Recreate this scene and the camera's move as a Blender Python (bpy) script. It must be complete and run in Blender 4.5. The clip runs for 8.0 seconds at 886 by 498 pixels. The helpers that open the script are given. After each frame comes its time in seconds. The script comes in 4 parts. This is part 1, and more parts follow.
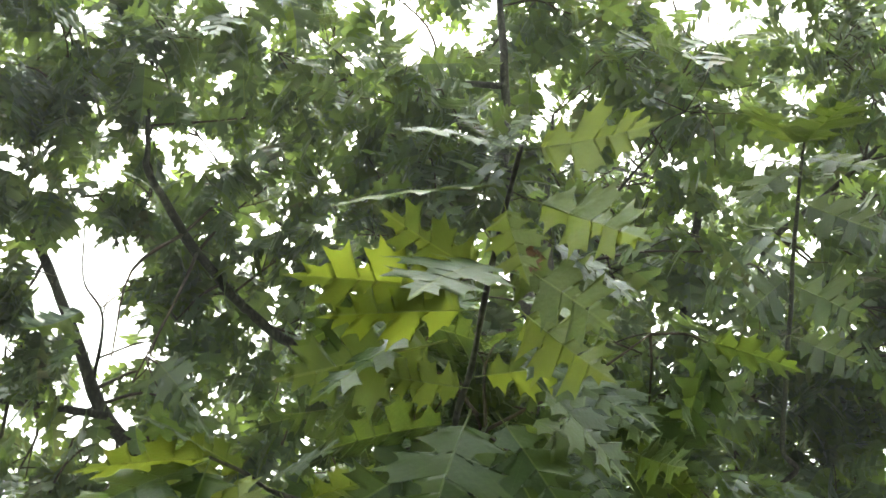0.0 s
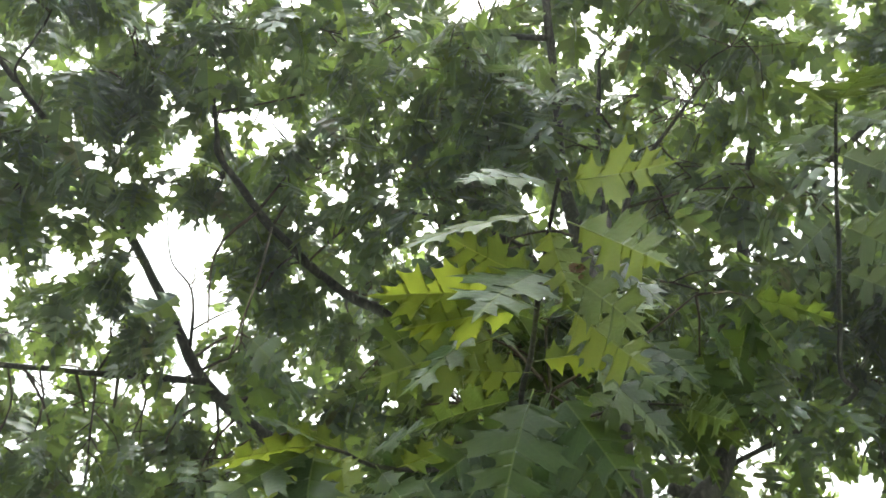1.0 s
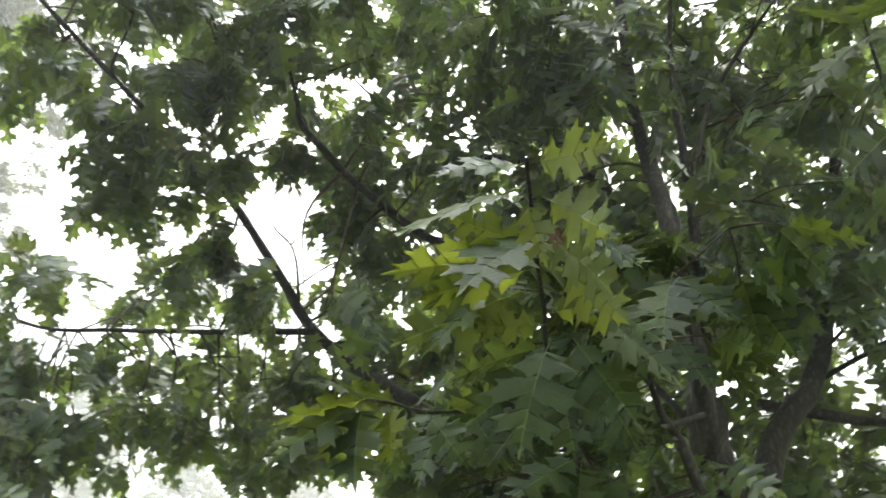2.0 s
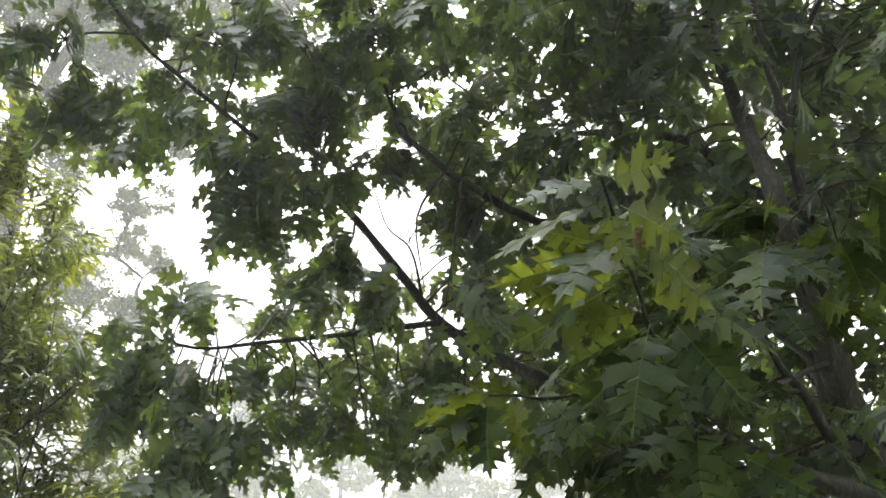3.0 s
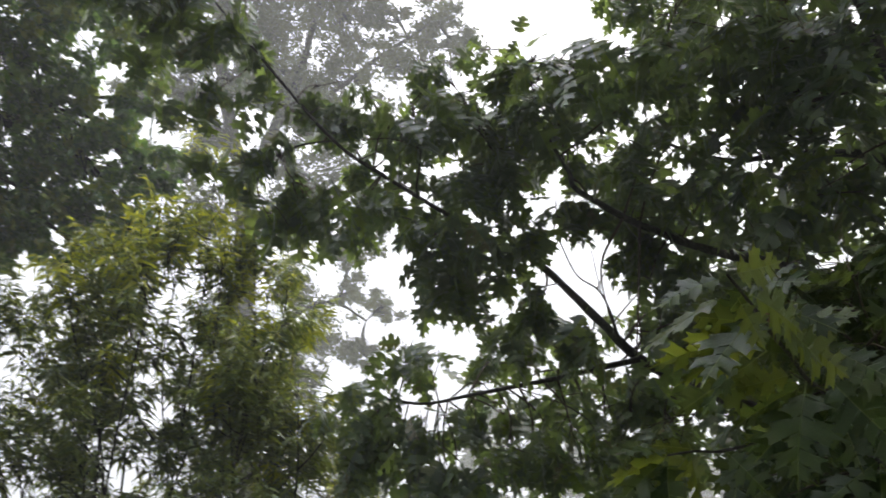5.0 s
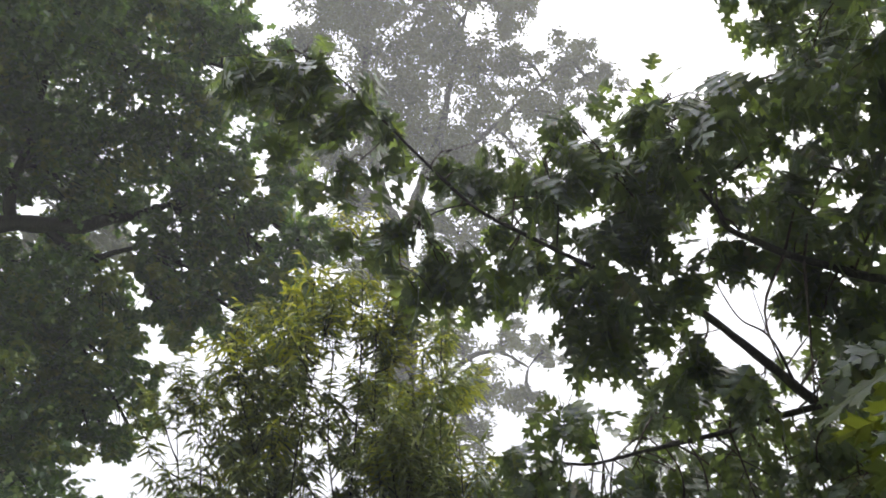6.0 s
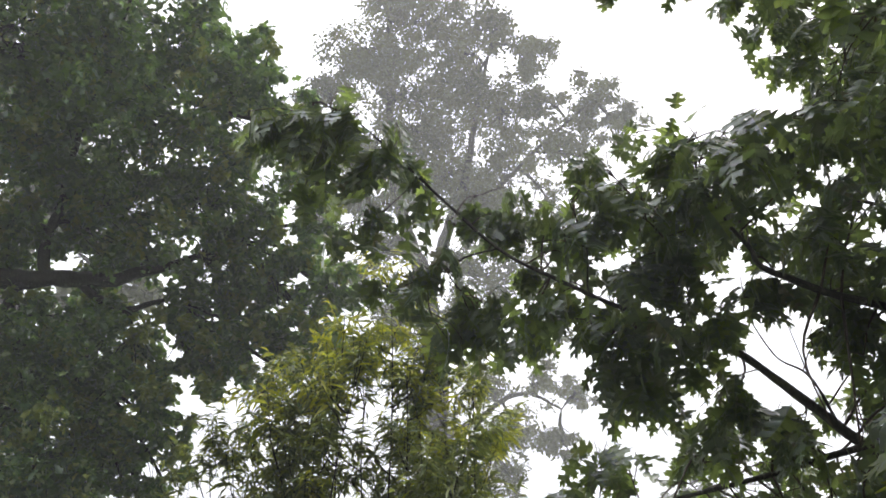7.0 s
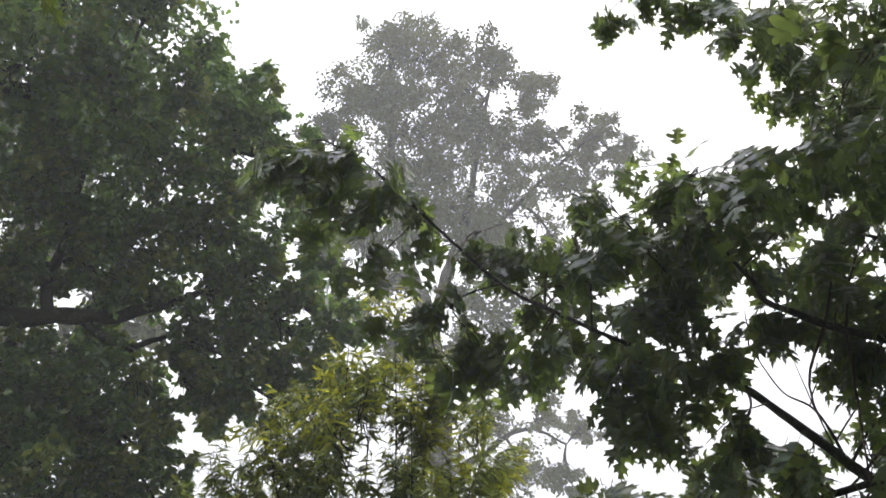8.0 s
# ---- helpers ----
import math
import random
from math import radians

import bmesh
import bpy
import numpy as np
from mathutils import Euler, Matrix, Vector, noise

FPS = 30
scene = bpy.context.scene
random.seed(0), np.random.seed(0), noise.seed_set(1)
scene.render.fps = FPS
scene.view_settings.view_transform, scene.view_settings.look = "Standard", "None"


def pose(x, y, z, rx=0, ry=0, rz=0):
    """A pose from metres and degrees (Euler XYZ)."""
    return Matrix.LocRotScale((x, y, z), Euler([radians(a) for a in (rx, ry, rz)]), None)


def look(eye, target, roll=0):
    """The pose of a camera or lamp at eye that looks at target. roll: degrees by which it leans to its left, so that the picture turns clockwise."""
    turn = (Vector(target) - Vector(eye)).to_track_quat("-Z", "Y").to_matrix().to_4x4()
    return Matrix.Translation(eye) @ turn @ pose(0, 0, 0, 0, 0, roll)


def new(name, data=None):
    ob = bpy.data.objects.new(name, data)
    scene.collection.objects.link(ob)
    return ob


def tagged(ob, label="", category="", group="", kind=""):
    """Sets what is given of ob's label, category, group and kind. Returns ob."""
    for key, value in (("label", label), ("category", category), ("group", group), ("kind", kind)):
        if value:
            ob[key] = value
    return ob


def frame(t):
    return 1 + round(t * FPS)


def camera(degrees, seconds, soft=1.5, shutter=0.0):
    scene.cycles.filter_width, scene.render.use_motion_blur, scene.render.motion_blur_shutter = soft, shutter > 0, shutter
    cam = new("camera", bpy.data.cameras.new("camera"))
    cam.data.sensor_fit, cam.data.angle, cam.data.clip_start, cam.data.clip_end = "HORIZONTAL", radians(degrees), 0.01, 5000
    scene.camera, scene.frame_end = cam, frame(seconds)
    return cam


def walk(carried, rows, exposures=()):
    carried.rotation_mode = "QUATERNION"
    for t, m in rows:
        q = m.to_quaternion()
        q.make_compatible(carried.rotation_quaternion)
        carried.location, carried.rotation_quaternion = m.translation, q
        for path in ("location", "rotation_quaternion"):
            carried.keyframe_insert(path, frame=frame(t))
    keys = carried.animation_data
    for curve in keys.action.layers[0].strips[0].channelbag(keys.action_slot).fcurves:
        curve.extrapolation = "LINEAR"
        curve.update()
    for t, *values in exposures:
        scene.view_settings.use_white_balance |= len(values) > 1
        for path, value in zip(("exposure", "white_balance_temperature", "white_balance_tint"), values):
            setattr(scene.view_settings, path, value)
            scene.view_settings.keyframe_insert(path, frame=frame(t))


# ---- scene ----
cam = camera(55.5, 8.0, soft=1.6, shutter=0.3)
PATH = [
    (0, (0.061, 0.236, 1.818), (-0.079, 1.826, 3.022), 1.8),
    (0.5, (0.080, 0.146, 1.830), (-0.113, 1.764, 2.991), 0.8),
    (1, (0.083, 0.078, 1.820), (-0.212, 1.749, 2.879), 0.1),
    (1.5, (0.156, 0.017, 1.821), (-0.227, 1.721, 2.795), -0.3),
    (2, (0.259, -0.013, 1.814), (-0.351, 1.664, 2.716), -0.4),
    (2.2, (0.287, -0.045, 1.809), (-0.410, 1.608, 2.693), -1.8),
    (3.3, (0.360, -0.169, 1.818), (-0.541, 1.407, 2.657), -4.4),
    (3.5, (0.377, -0.200, 1.823), (-0.536, 1.370, 2.661), -4.7),
    (4, (0.424, -0.311, 1.838), (-0.541, 1.229, 2.676), -5.6),
    (4.5, (0.473, -0.318, 1.830), (-0.619, 1.111, 2.705), -5.5),
    (5, (0.562, -0.315, 1.831), (-0.682, 0.957, 2.745), -5.0),
    (5.2, (0.591, -0.313, 1.844), (-0.714, 0.881, 2.778), -5.2),
    (6.3, (0.569, -0.251, 1.921), (-0.858, 0.656, 2.988), -4.3),
    (6.5, (0.571, -0.257, 1.923), (-0.854, 0.629, 3.012), -4.3),
    (7, (0.571, -0.261, 1.927), (-0.834, 0.616, 3.047), -5.1),
    (7.5, (0.569, -0.261, 1.928), (-0.822, 0.610, 3.070), -5.4),
    (8, (0.577, -0.270, 1.929), (-0.787, 0.584, 3.116), -5.5),
]
walk(cam, [(t, look(eye, target, roll)) for t, eye, target, roll in PATH],
     exposures=[(0.0, 2.09, 6800, -3), (1.0, 1.98, 6600, -1), (2.0, 1.64, 6650, 3), (3.5, 1.1, 6650, 6), (4.5, 0.45, 6500, 9), (5.2, 0.33, 6400, 11), (6.5, 0.47, 6400, 12), (7.2, 0.45, 6400, 12), (8.0, 0.28, 6400, 12)])

# ---------------------------------------------------------------- world, sun
world = bpy.data.worlds.new("overcast_sky")
world.use_nodes = True
scene.world = world
wt = world.node_tree
wt.nodes.clear()
sky = wt.nodes.new("ShaderNodeTexSky")
sky.sky_type, sky.sun_disc = "NISHITA", False
sky.sun_elevation, sky.sun_rotation = radians(52), radians(-12)
sky.air_density, sky.dust_density, sky.ozone_density = 1.0, 6.0, 1.0
cloud = wt.nodes.new("ShaderNodeMix")
cloud.data_type, cloud.inputs["Factor"].default_value = "RGBA", 0.9
cloud.inputs["B"].default_value = (11.7, 11.9, 12.7, 1)
back = wt.nodes.new("ShaderNodeBackground")
back.inputs["Strength"].default_value = 0.15
wout = wt.nodes.new("ShaderNodeOutputWorld")
# an overcast sky: three times as bright overhead as at the horizon
toward = wt.nodes.new("ShaderNodeTexCoord")
height = wt.nodes.new("ShaderNodeSeparateXYZ")
wt.links.new(toward.outputs["Generated"], height.inputs["Vector"])
rise = wt.nodes.new("ShaderNodeMapRange")
rise.inputs["From Min"].default_value, rise.inputs["From Max"].default_value = 0.0, 1.0
rise.inputs["To Min"].default_value, rise.inputs["To Max"].default_value = 0.40, 1.42
wt.links.new(height.outputs["Z"], rise.inputs["Value"])
shade = wt.nodes.new("ShaderNodeVectorMath")
shade.operation = "SCALE"
wt.links.new(sky.outputs["Color"], cloud.inputs["A"])
wt.links.new(cloud.outputs["Result"], shade.inputs[0])
wt.links.new(rise.outputs["Result"], shade.inputs["Scale"])
wt.links.new(shade.outputs["Vector"], back.inputs["Color"])
wt.links.new(back.outputs["Background"], wout.inputs["Surface"])

sun_data = bpy.data.lights.new("sun", "SUN")
sun_data.energy, sun_data.angle, sun_data.color = 1.3, radians(35), (1.0, 0.97, 0.92)
sun = new("sun", sun_data)
sun.matrix_world = look((2, 9, 12), (0, 0, 0))


# ---------------------------------------------------------------- materials
class Nodes:
    """A small builder for node materials."""

    def __init__(self, name):
        self.mat = bpy.data.materials.new(name)
        self.mat.use_nodes = True
        self.tree = self.mat.node_tree
        self.tree.nodes.clear()

    def add(self, kind, **values):
        node = self.tree.nodes.new(kind)
        for key, value in values.items():
            node.inputs[key.replace("_", " ")].default_value = value
        return node

    def link(self, a, b):
        self.tree.links.new(a, b)

    def math(self, op, a, b=0.0):
        node = self.tree.nodes.new("ShaderNodeMath")
        node.operation = op
        for k, v in enumerate((a, b)):
            if isinstance(v, (int, float)):
                node.inputs[k].default_value = v
            else:
                self.link(v, node.inputs[k])
        return node.outputs[0]

    def ramp(self, fac, stops):
        node = self.tree.nodes.new("ShaderNodeValToRGB")
        el = node.color_ramp.elements
        while len(el) < len(stops):
            el.new(0.5)
        for e, (p, c) in zip(el, stops):
            e.position, e.color = p, (*c, 1)
        self.link(fac, node.inputs["Fac"])
        return node.outputs["Color"]

    def mix(self, fac, a, b):
        node = self.tree.nodes.new("ShaderNodeMix")
        node.data_type = "RGBA"
        for key, v in (("Factor", fac), ("A", a), ("B", b)):
            if isinstance(v, (int, float)):
                node.inputs[key].default_value = v
            elif isinstance(v, tuple):
                node.inputs[key].default_value = (*v, 1)
            else:
                self.link(v, node.inputs[key])
        return node.outputs["Result"]

    def finish(self, shader):
        out = self.add("ShaderNodeOutputMaterial")
        self.link(shader, out.inputs["Surface"])
        return self.mat


def leaf_material(name, stops, glow, thin=0.4, rough=0.42, veins=True, gloss=0.5, patchy=0.0):
    """A leaf: waxy skin over a blade that lets light through, with its own hue for each leaf."""
    n = Nodes(name)
    info, geo = n.add("ShaderNodeObjectInfo"), n.add("ShaderNodeNewGeometry")
    each = n.math("FRACT", n.math("ADD", info.outputs["Random"], geo.outputs["Random Per Island"]))
    base = n.ramp(each, stops)
    blotch = n.add("ShaderNodeTexNoise", Scale=28.0, Detail=3.0)
    place = n.add("ShaderNodeTexCoord")
    n.link(place.outputs["Object"], blotch.inputs["Vector"])
    base = n.mix(n.math("MULTIPLY", n.math("SUBTRACT", blotch.outputs["Fac"], 0.35), 0.8), base, (0.065, 0.105, 0.035))
    if patchy:
        patch = n.add("ShaderNodeTexNoise", Scale=0.75, Detail=2.0)
        n.link(place.outputs["Object"], patch.inputs["Vector"])
        base = n.mix(n.math("MULTIPLY", n.math("SUBTRACT", patch.outputs["Fac"], 0.3), patchy), base, tuple(c * 2.6 for c in stops[-1][1]))
    rib = None
    if veins:
        uv = n.add("ShaderNodeUVMap")
        sep = n.add("ShaderNodeSeparateXYZ")
        n.link(uv.outputs["UV"], sep.inputs["Vector"])
        across = n.math("ABSOLUTE", n.math("SUBTRACT", sep.outputs["X"], 0.5))
        mid = n.math("LESS_THAN", across, 0.010)
        slant = n.math("SUBTRACT", sep.outputs["Y"], n.math("MULTIPLY", across, 0.9))
        side = n.math("LESS_THAN", n.math("FRACT", n.math("MULTIPLY", slant, 7.0)), 0.07)
        rib = n.math("MAXIMUM", mid, n.math("MULTIPLY", side, 0.2))
        base = n.mix(n.math("MULTIPLY", rib, 0.55), base, (0.17, 0.20, 0.075))
    skin = n.add("ShaderNodeBsdfPrincipled", Roughness=rough)
    skin.inputs["Specular IOR Level"].default_value = gloss
    n.link(base, skin.inputs["Base Color"])
    bump = n.add("ShaderNodeBump", Strength=0.25, Distance=0.004)
    n.link(blotch.outputs["Fac"], bump.inputs["Height"])
    n.link(bump.outputs["Normal"], skin.inputs["Normal"])
    through_light = n.add("ShaderNodeBsdfTranslucent")
    n.link(n.mix(0.75, base, glow), through_light.inputs["Color"])
    both = n.add("ShaderNodeMixShader")
    other = n.math("FRACT", n.math("MULTIPLY", each, 37.7))
    n.link(n.math("MULTIPLY", n.math("ADD", n.math("MULTIPLY", n.math("MULTIPLY", other, other), 1.3), 0.4), thin), both.inputs["Fac"])
    n.link(skin.outputs[0], both.inputs[1])
    n.link(through_light.outputs[0], both.inputs[2])
    return n.finish(both.outputs[0])


# nearest leaves: darker than the crown's, the shade over them put into the colour
SHADED_OAK_LEAF = leaf_material("shaded_oak_leaf", [(0.0, (0.017, 0.029, 0.018)), (0.45, (0.024, 0.042, 0.020)), (0.8, (0.038, 0.064, 0.022)), (1.0, (0.075, 0.10, 0.028))],
                         (0.20, 0.26, 0.03), thin=0.30, gloss=0.3, rough=0.38)
# young shoot leaves that back the light: their brightness is put into this lighter colour
LIT_SHOOT_LEAF = leaf_material("lit_shoot_leaf", [(0.0, (0.06, 0.09, 0.026)), (0.5, (0.09, 0.12, 0.028)), (1.0, (0.15, 0.17, 0.035))],
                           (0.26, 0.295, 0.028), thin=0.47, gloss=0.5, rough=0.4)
CROWN_LEAF = leaf_material("crown_leaf", [(0.0, (0.036, 0.060, 0.046)), (0.45, (0.052, 0.084, 0.056)), (0.8, (0.082, 0.122, 0.062)), (0.95, (0.14, 0.16, 0.06)), (1.0, (0.12, 0.08, 0.045))],
                           (0.24, 0.315, 0.06), thin=0.56, gloss=1.0, rough=0.3)
BIG_OAK_LEAF = leaf_material("big_oak_leaf", [(0.0, (0.024, 0.062, 0.026)), (0.5, (0.066, 0.130, 0.048)), (0.8, (0.14, 0.22, 0.075)), (1.0, (0.27, 0.34, 0.11))],
                             (0.22, 0.35, 0.06), thin=0.5, veins=False, gloss=1.0, rough=0.3)
NARROW_LEAF = leaf_material("narrow_leaf", [(0.0, (0.06, 0.090, 0.050)), (0.5, (0.11, 0.15, 0.070)), (0.85, (0.18, 0.21, 0.08)), (1.0, (0.27, 0.28, 0.09))],
                            (0.32, 0.36, 0.055), thin=0.5, veins=False, gloss=0.8, rough=0.34)
YOUNG_LEAF = leaf_material("young_leaf", [(0.0, (0.22, 0.24, 0.04)), (0.5, (0.32, 0.33, 0.045)), (1.0, (0.42, 0.40, 0.06))],
                           (0.50, 0.52, 0.05), thin=0.55, veins=False)
DEAD_LEAF = leaf_material("dead_leaf", [(0.0, (0.10, 0.05, 0.03)), (1.0, (0.17, 0.09, 0.05))], (0.20, 0.09, 0.04), thin=0.2, rough=0.7)
YOUNG_OAK_LEAF = leaf_material("young_oak_leaf", [(0.0, (0.13, 0.18, 0.045)), (0.6, (0.20, 0.25, 0.05)), (1.0, (0.30, 0.32, 0.07))],
                               (0.32, 0.38, 0.05), thin=0.4, veins=False, gloss=0.8, rough=0.38)
FAR_LEAF = leaf_material("far_leaf", [(0.0, (0.036, 0.042, 0.018)), (0.6, (0.055, 0.062, 0.024)), (1.0, (0.085, 0.088, 0.03))],
                         (0.12, 0.13, 0.05), thin=0.25, veins=False, patchy=1.6)


def bark_material(name, dark, light, scale=1.0):
    n = Nodes(name)
    place = n.add("ShaderNodeTexCoord")
    stretch = n.add("ShaderNodeMapping")
    stretch.inputs["Scale"].default_value = (1, 1, 0.35)
    n.link(place.outputs["Object"], stretch.inputs["Vector"])
    ridges = n.add("ShaderNodeTexVoronoi", Scale=70.0 * scale)
    ridges.feature = "DISTANCE_TO_EDGE"
    n.link(stretch.outputs["Vector"], ridges.inputs["Vector"])
    stain = n.add("ShaderNodeTexNoise", Scale=9.0 * scale, Detail=5.0)
    n.link(place.outputs["Object"], stain.inputs["Vector"])
    mixed = n.math("ADD", n.math("MULTIPLY", ridges.outputs["Distance"], 1.2), n.math("MULTIPLY", stain.outputs["Fac"], 0.7))
    colour = n.ramp(mixed, [(0.2, dark), (0.75, light), (1.0, tuple(min(1, c * 1.4) for c in light))])
    skin = n.add("ShaderNodeBsdfPrincipled", Roughness=0.85)
    n.link(colour, skin.inputs["Base Color"])
    bump = n.add("ShaderNodeBump", Strength=0.6, Distance=0.006 / scale)
    n.link(mixed, bump.inputs["Height"])
    n.link(bump.outputs["Normal"], skin.inputs["Normal"])
    return n.finish(skin.outputs[0])


OAK_BARK = bark_material("oak_bark", (0.018, 0.015, 0.013), (0.062, 0.054, 0.046))
OLD_BARK = bark_material("old_bark", (0.02, 0.017, 0.014), (0.07, 0.06, 0.05), 0.35)
BIG_BARK = bark_material("big_oak_bark", (0.010, 0.009, 0.008), (0.034, 0.030, 0.026), 0.35)
TWIG_BARK = bark_material("twig_bark", (0.03, 0.02, 0.015), (0.09, 0.065, 0.045), 2.0)


def ground_material():
    n = Nodes("meadow_ground")
    place = n.add("ShaderNodeTexCoord")
    coarse, fine = n.add("ShaderNodeTexNoise", Scale=0.6, Detail=6.0), n.add("ShaderNodeTexNoise", Scale=60.0, Detail=4.0)
    for tex in (coarse, fine):
        n.link(place.outputs["Object"], tex.inputs["Vector"])
    colour = n.ramp(n.math("ADD", n.math("MULTIPLY", coarse.outputs["Fac"], 0.6), n.math("MULTIPLY", fine.outputs["Fac"], 0.4)),
                    [(0.3, (0.05, 0.06, 0.025)), (0.55, (0.08, 0.10, 0.035)), (0.75, (0.13, 0.12, 0.06))])
    skin = n.add("ShaderNodeBsdfPrincipled", Roughness=0.9)
    n.link(colour, skin.inputs["Base Color"])
    bump = n.add("ShaderNodeBump", Strength=0.7, Distance=0.03)
    n.link(fine.outputs["Fac"], bump.inputs["Height"])
    n.link(bump.outputs["Normal"], skin.inputs["Normal"])
    return n.finish(skin.outputs[0])


def mist_material(density, tint):
    """Fine droplets hung in the air: most light passes, some is scattered both ways."""
    n = Nodes("mist")
    place = n.add("ShaderNodeTexCoord")
    drift = n.add("ShaderNodeTexNoise", Scale=0.11, Detail=3.0)
    n.link(place.outputs["Object"], drift.inputs["Vector"])
    clear = n.add("ShaderNodeBsdfTransparent")
    front, rear = n.add("ShaderNodeBsdfDiffuse", Color=tint), n.add("ShaderNodeBsdfTranslucent", Color=tint)
    scatter = n.add("ShaderNodeMixShader", Fac=0.5)
    n.link(front.outputs[0], scatter.inputs[1])
    n.link(rear.outputs[0], scatter.inputs[2])
    both = n.add("ShaderNodeMixShader")
    n.link(n.math("MULTIPLY", n.math("ADD", drift.outputs["Fac"], 0.5), density), both.inputs["Fac"])
    n.link(clear.outputs[0], both.inputs[1])
    n.link(scatter.outputs[0], both.inputs[2])
    return n.finish(both.outputs[0])


# ---------------------------------------------------------------- mesh helpers
def rnd(a, b):
    return random.uniform(a, b)


def thing(name, base, label, category, group="", kind=""):
    ob = new(name)
    ob.location = base
    ob.empty_display_size = 0.2
    return tagged(ob, label, category, group, kind)


def part(name, mesh, material, parent, label="", kind=""):
    ob = new(name, mesh)
    if material and not mesh.materials:
        mesh.materials.append(material)
    ob.parent = parent
    if parent.type == "EMPTY":
        ob.matrix_parent_inverse = Matrix.Translation(-Vector(parent.location))
    return tagged(ob, label, kind=kind)


def smooth_path(points, steps=6):
    """Catmull-Rom through rows of (x, y, z, radius)."""
    p = [np.array(q, float) for q in points]
    p = [2 * p[0] - p[1], *p, 2 * p[-1] - p[-2]]
    out = []
    for i in range(1, len(p) - 2):
        a, b, c, d = p[i - 1:i + 3]
        for k in range(steps):
            u = k / steps
            out.append(0.5 * (2 * b + (c - a) * u + (2 * a - 5 * b + 4 * c - d) * u * u + (3 * b - a - 3 * c + d) * u ** 3))
    out.append(p[-2])
    path = np.array(out)
    path[:, 3] = np.maximum(path[:, 3], 0.0012)
    return path


def tube(path, sides=8, rough=0.0):
    """Vertices and faces of a tapering tube along rows of (x, y, z, radius), closed at its end."""
    verts, faces = [], []
    side = Vector((0.31, 0.95, 0.1))
    for i, row in enumerate(path):
        here = Vector(row[:3])
        ahead = Vector(path[min(i + 1, len(path) - 1)][:3]) - Vector(path[max(i - 1, 0)][:3])
        ahead = ahead.normalized() if ahead.length > 1e-6 else Vector((0, 0, 1))
        side = side - ahead * side.dot(ahead)
        if side.length < 1e-4:
            side = ahead.orthogonal()
        side.normalize()
        over = ahead.cross(side)
        for k in range(sides):
            a = 2 * math.pi * k / sides
            spot = here + (side * math.cos(a) + over * math.sin(a)) * row[3]
            if rough:
                spot += (spot - here) * rough * noise.noise(spot * (0.35 / max(row[3], 0.01)))
            verts.append(tuple(spot))
    for i in range(len(path) - 1):
        for k in range(sides):
            j = (k + 1) % sides
            faces.append((i * sides + k, i * sides + j, (i + 1) * sides + j, (i + 1) * sides + k))
    faces.append(tuple(range((len(path) - 1) * sides, len(path) * sides)))
    faces.append(tuple(reversed(range(sides))))
    return verts, faces


def mesh_of(name, pieces):
    verts, faces = [], []
    for v, f in pieces:
        shift = len(verts)
        verts += v
        faces += [tuple(i + shift for i in q) for q in f]
    mesh = bpy.data.meshes.new(name)
    mesh.from_pydata(verts, [], faces)
    mesh.polygons.foreach_set("use_smooth", [True] * len(mesh.polygons))
    mesh.update()
    return mesh


class Blade:
    """One leaf shape: its vertices, its faces and the place of each vertex on the blade."""

    def __init__(self, verts, faces, uvs):
        self.verts, self.faces, self.uvs = np.array(verts, float), faces, np.array(uvs, float)
        self.loops = np.array([i for f in faces for i in f])
        self.sizes = np.array([len(f) for f in faces])

    def mesh(self, name):
        return leaf_cloud(name, [self], [(0, np.eye(4))])


def leaf_cloud(name, blades, placed):
    """One mesh out of many leaves: (number of its shape, 4x4 matrix) for each."""
    verts, loops, sizes, uvs, shift = [], [], [], [], 0
    for k, m in placed:
        b = blades[k]
        verts.append(b.verts @ m[:3, :3].T + m[:3, 3])
        loops.append(b.loops + shift)
        sizes.append(b.sizes)
        uvs.append(b.uvs[b.loops])
        shift += len(b.verts)
    verts, loops, sizes, uvs = (np.concatenate(a) for a in (verts, loops, sizes, uvs))
    mesh = bpy.data.meshes.new(name)
    mesh.vertices.add(len(verts))
    mesh.vertices.foreach_set("co", verts.astype(np.float32).ravel())
    mesh.loops.add(len(loops))
    mesh.loops.foreach_set("vertex_index", loops.astype(np.int32))
    mesh.polygons.add(len(sizes))
    starts = np.concatenate(([0], np.cumsum(sizes)[:-1]))
    mesh.polygons.foreach_set("loop_start", starts.astype(np.int32))
    layer = mesh.uv_layers.new(name="UVMap")
    layer.data.foreach_set("uv", uvs.astype(np.float32).ravel())
    mesh.update(calc_edges=True)
    mesh.validate()
    return mesh


# half the outline of a red oak leaf (lobe, across, along), from stalk to tip: lobes end in bristle teeth, bays between
LOBED = [
    (0, 0.0, 0.0), (0, 0.10, 0.04), (0, 0.23, 0.065), (0, 0.20, 0.11), (0, 0.38, 0.19), (0, 0.24, 0.215), (0, 0.155, 0.25), (0, 0.14, 0.31),
    (1, 0.23, 0.345), (1, 0.43, 0.35), (1, 0.36, 0.41), (1, 0.57, 0.53), (1, 0.40, 0.515), (1, 0.38, 0.61), (1, 0.24, 0.555), (1, 0.14, 0.575), (1, 0.125, 0.64),
    (2, 0.21, 0.69), (2, 0.38, 0.735), (2, 0.27, 0.765), (2, 0.30, 0.89), (2, 0.16, 0.82), (3, 0.09, 0.85), (3, 0.14, 0.97), (4, 0.05, 0.94), (4, 0.0, 1.09)]


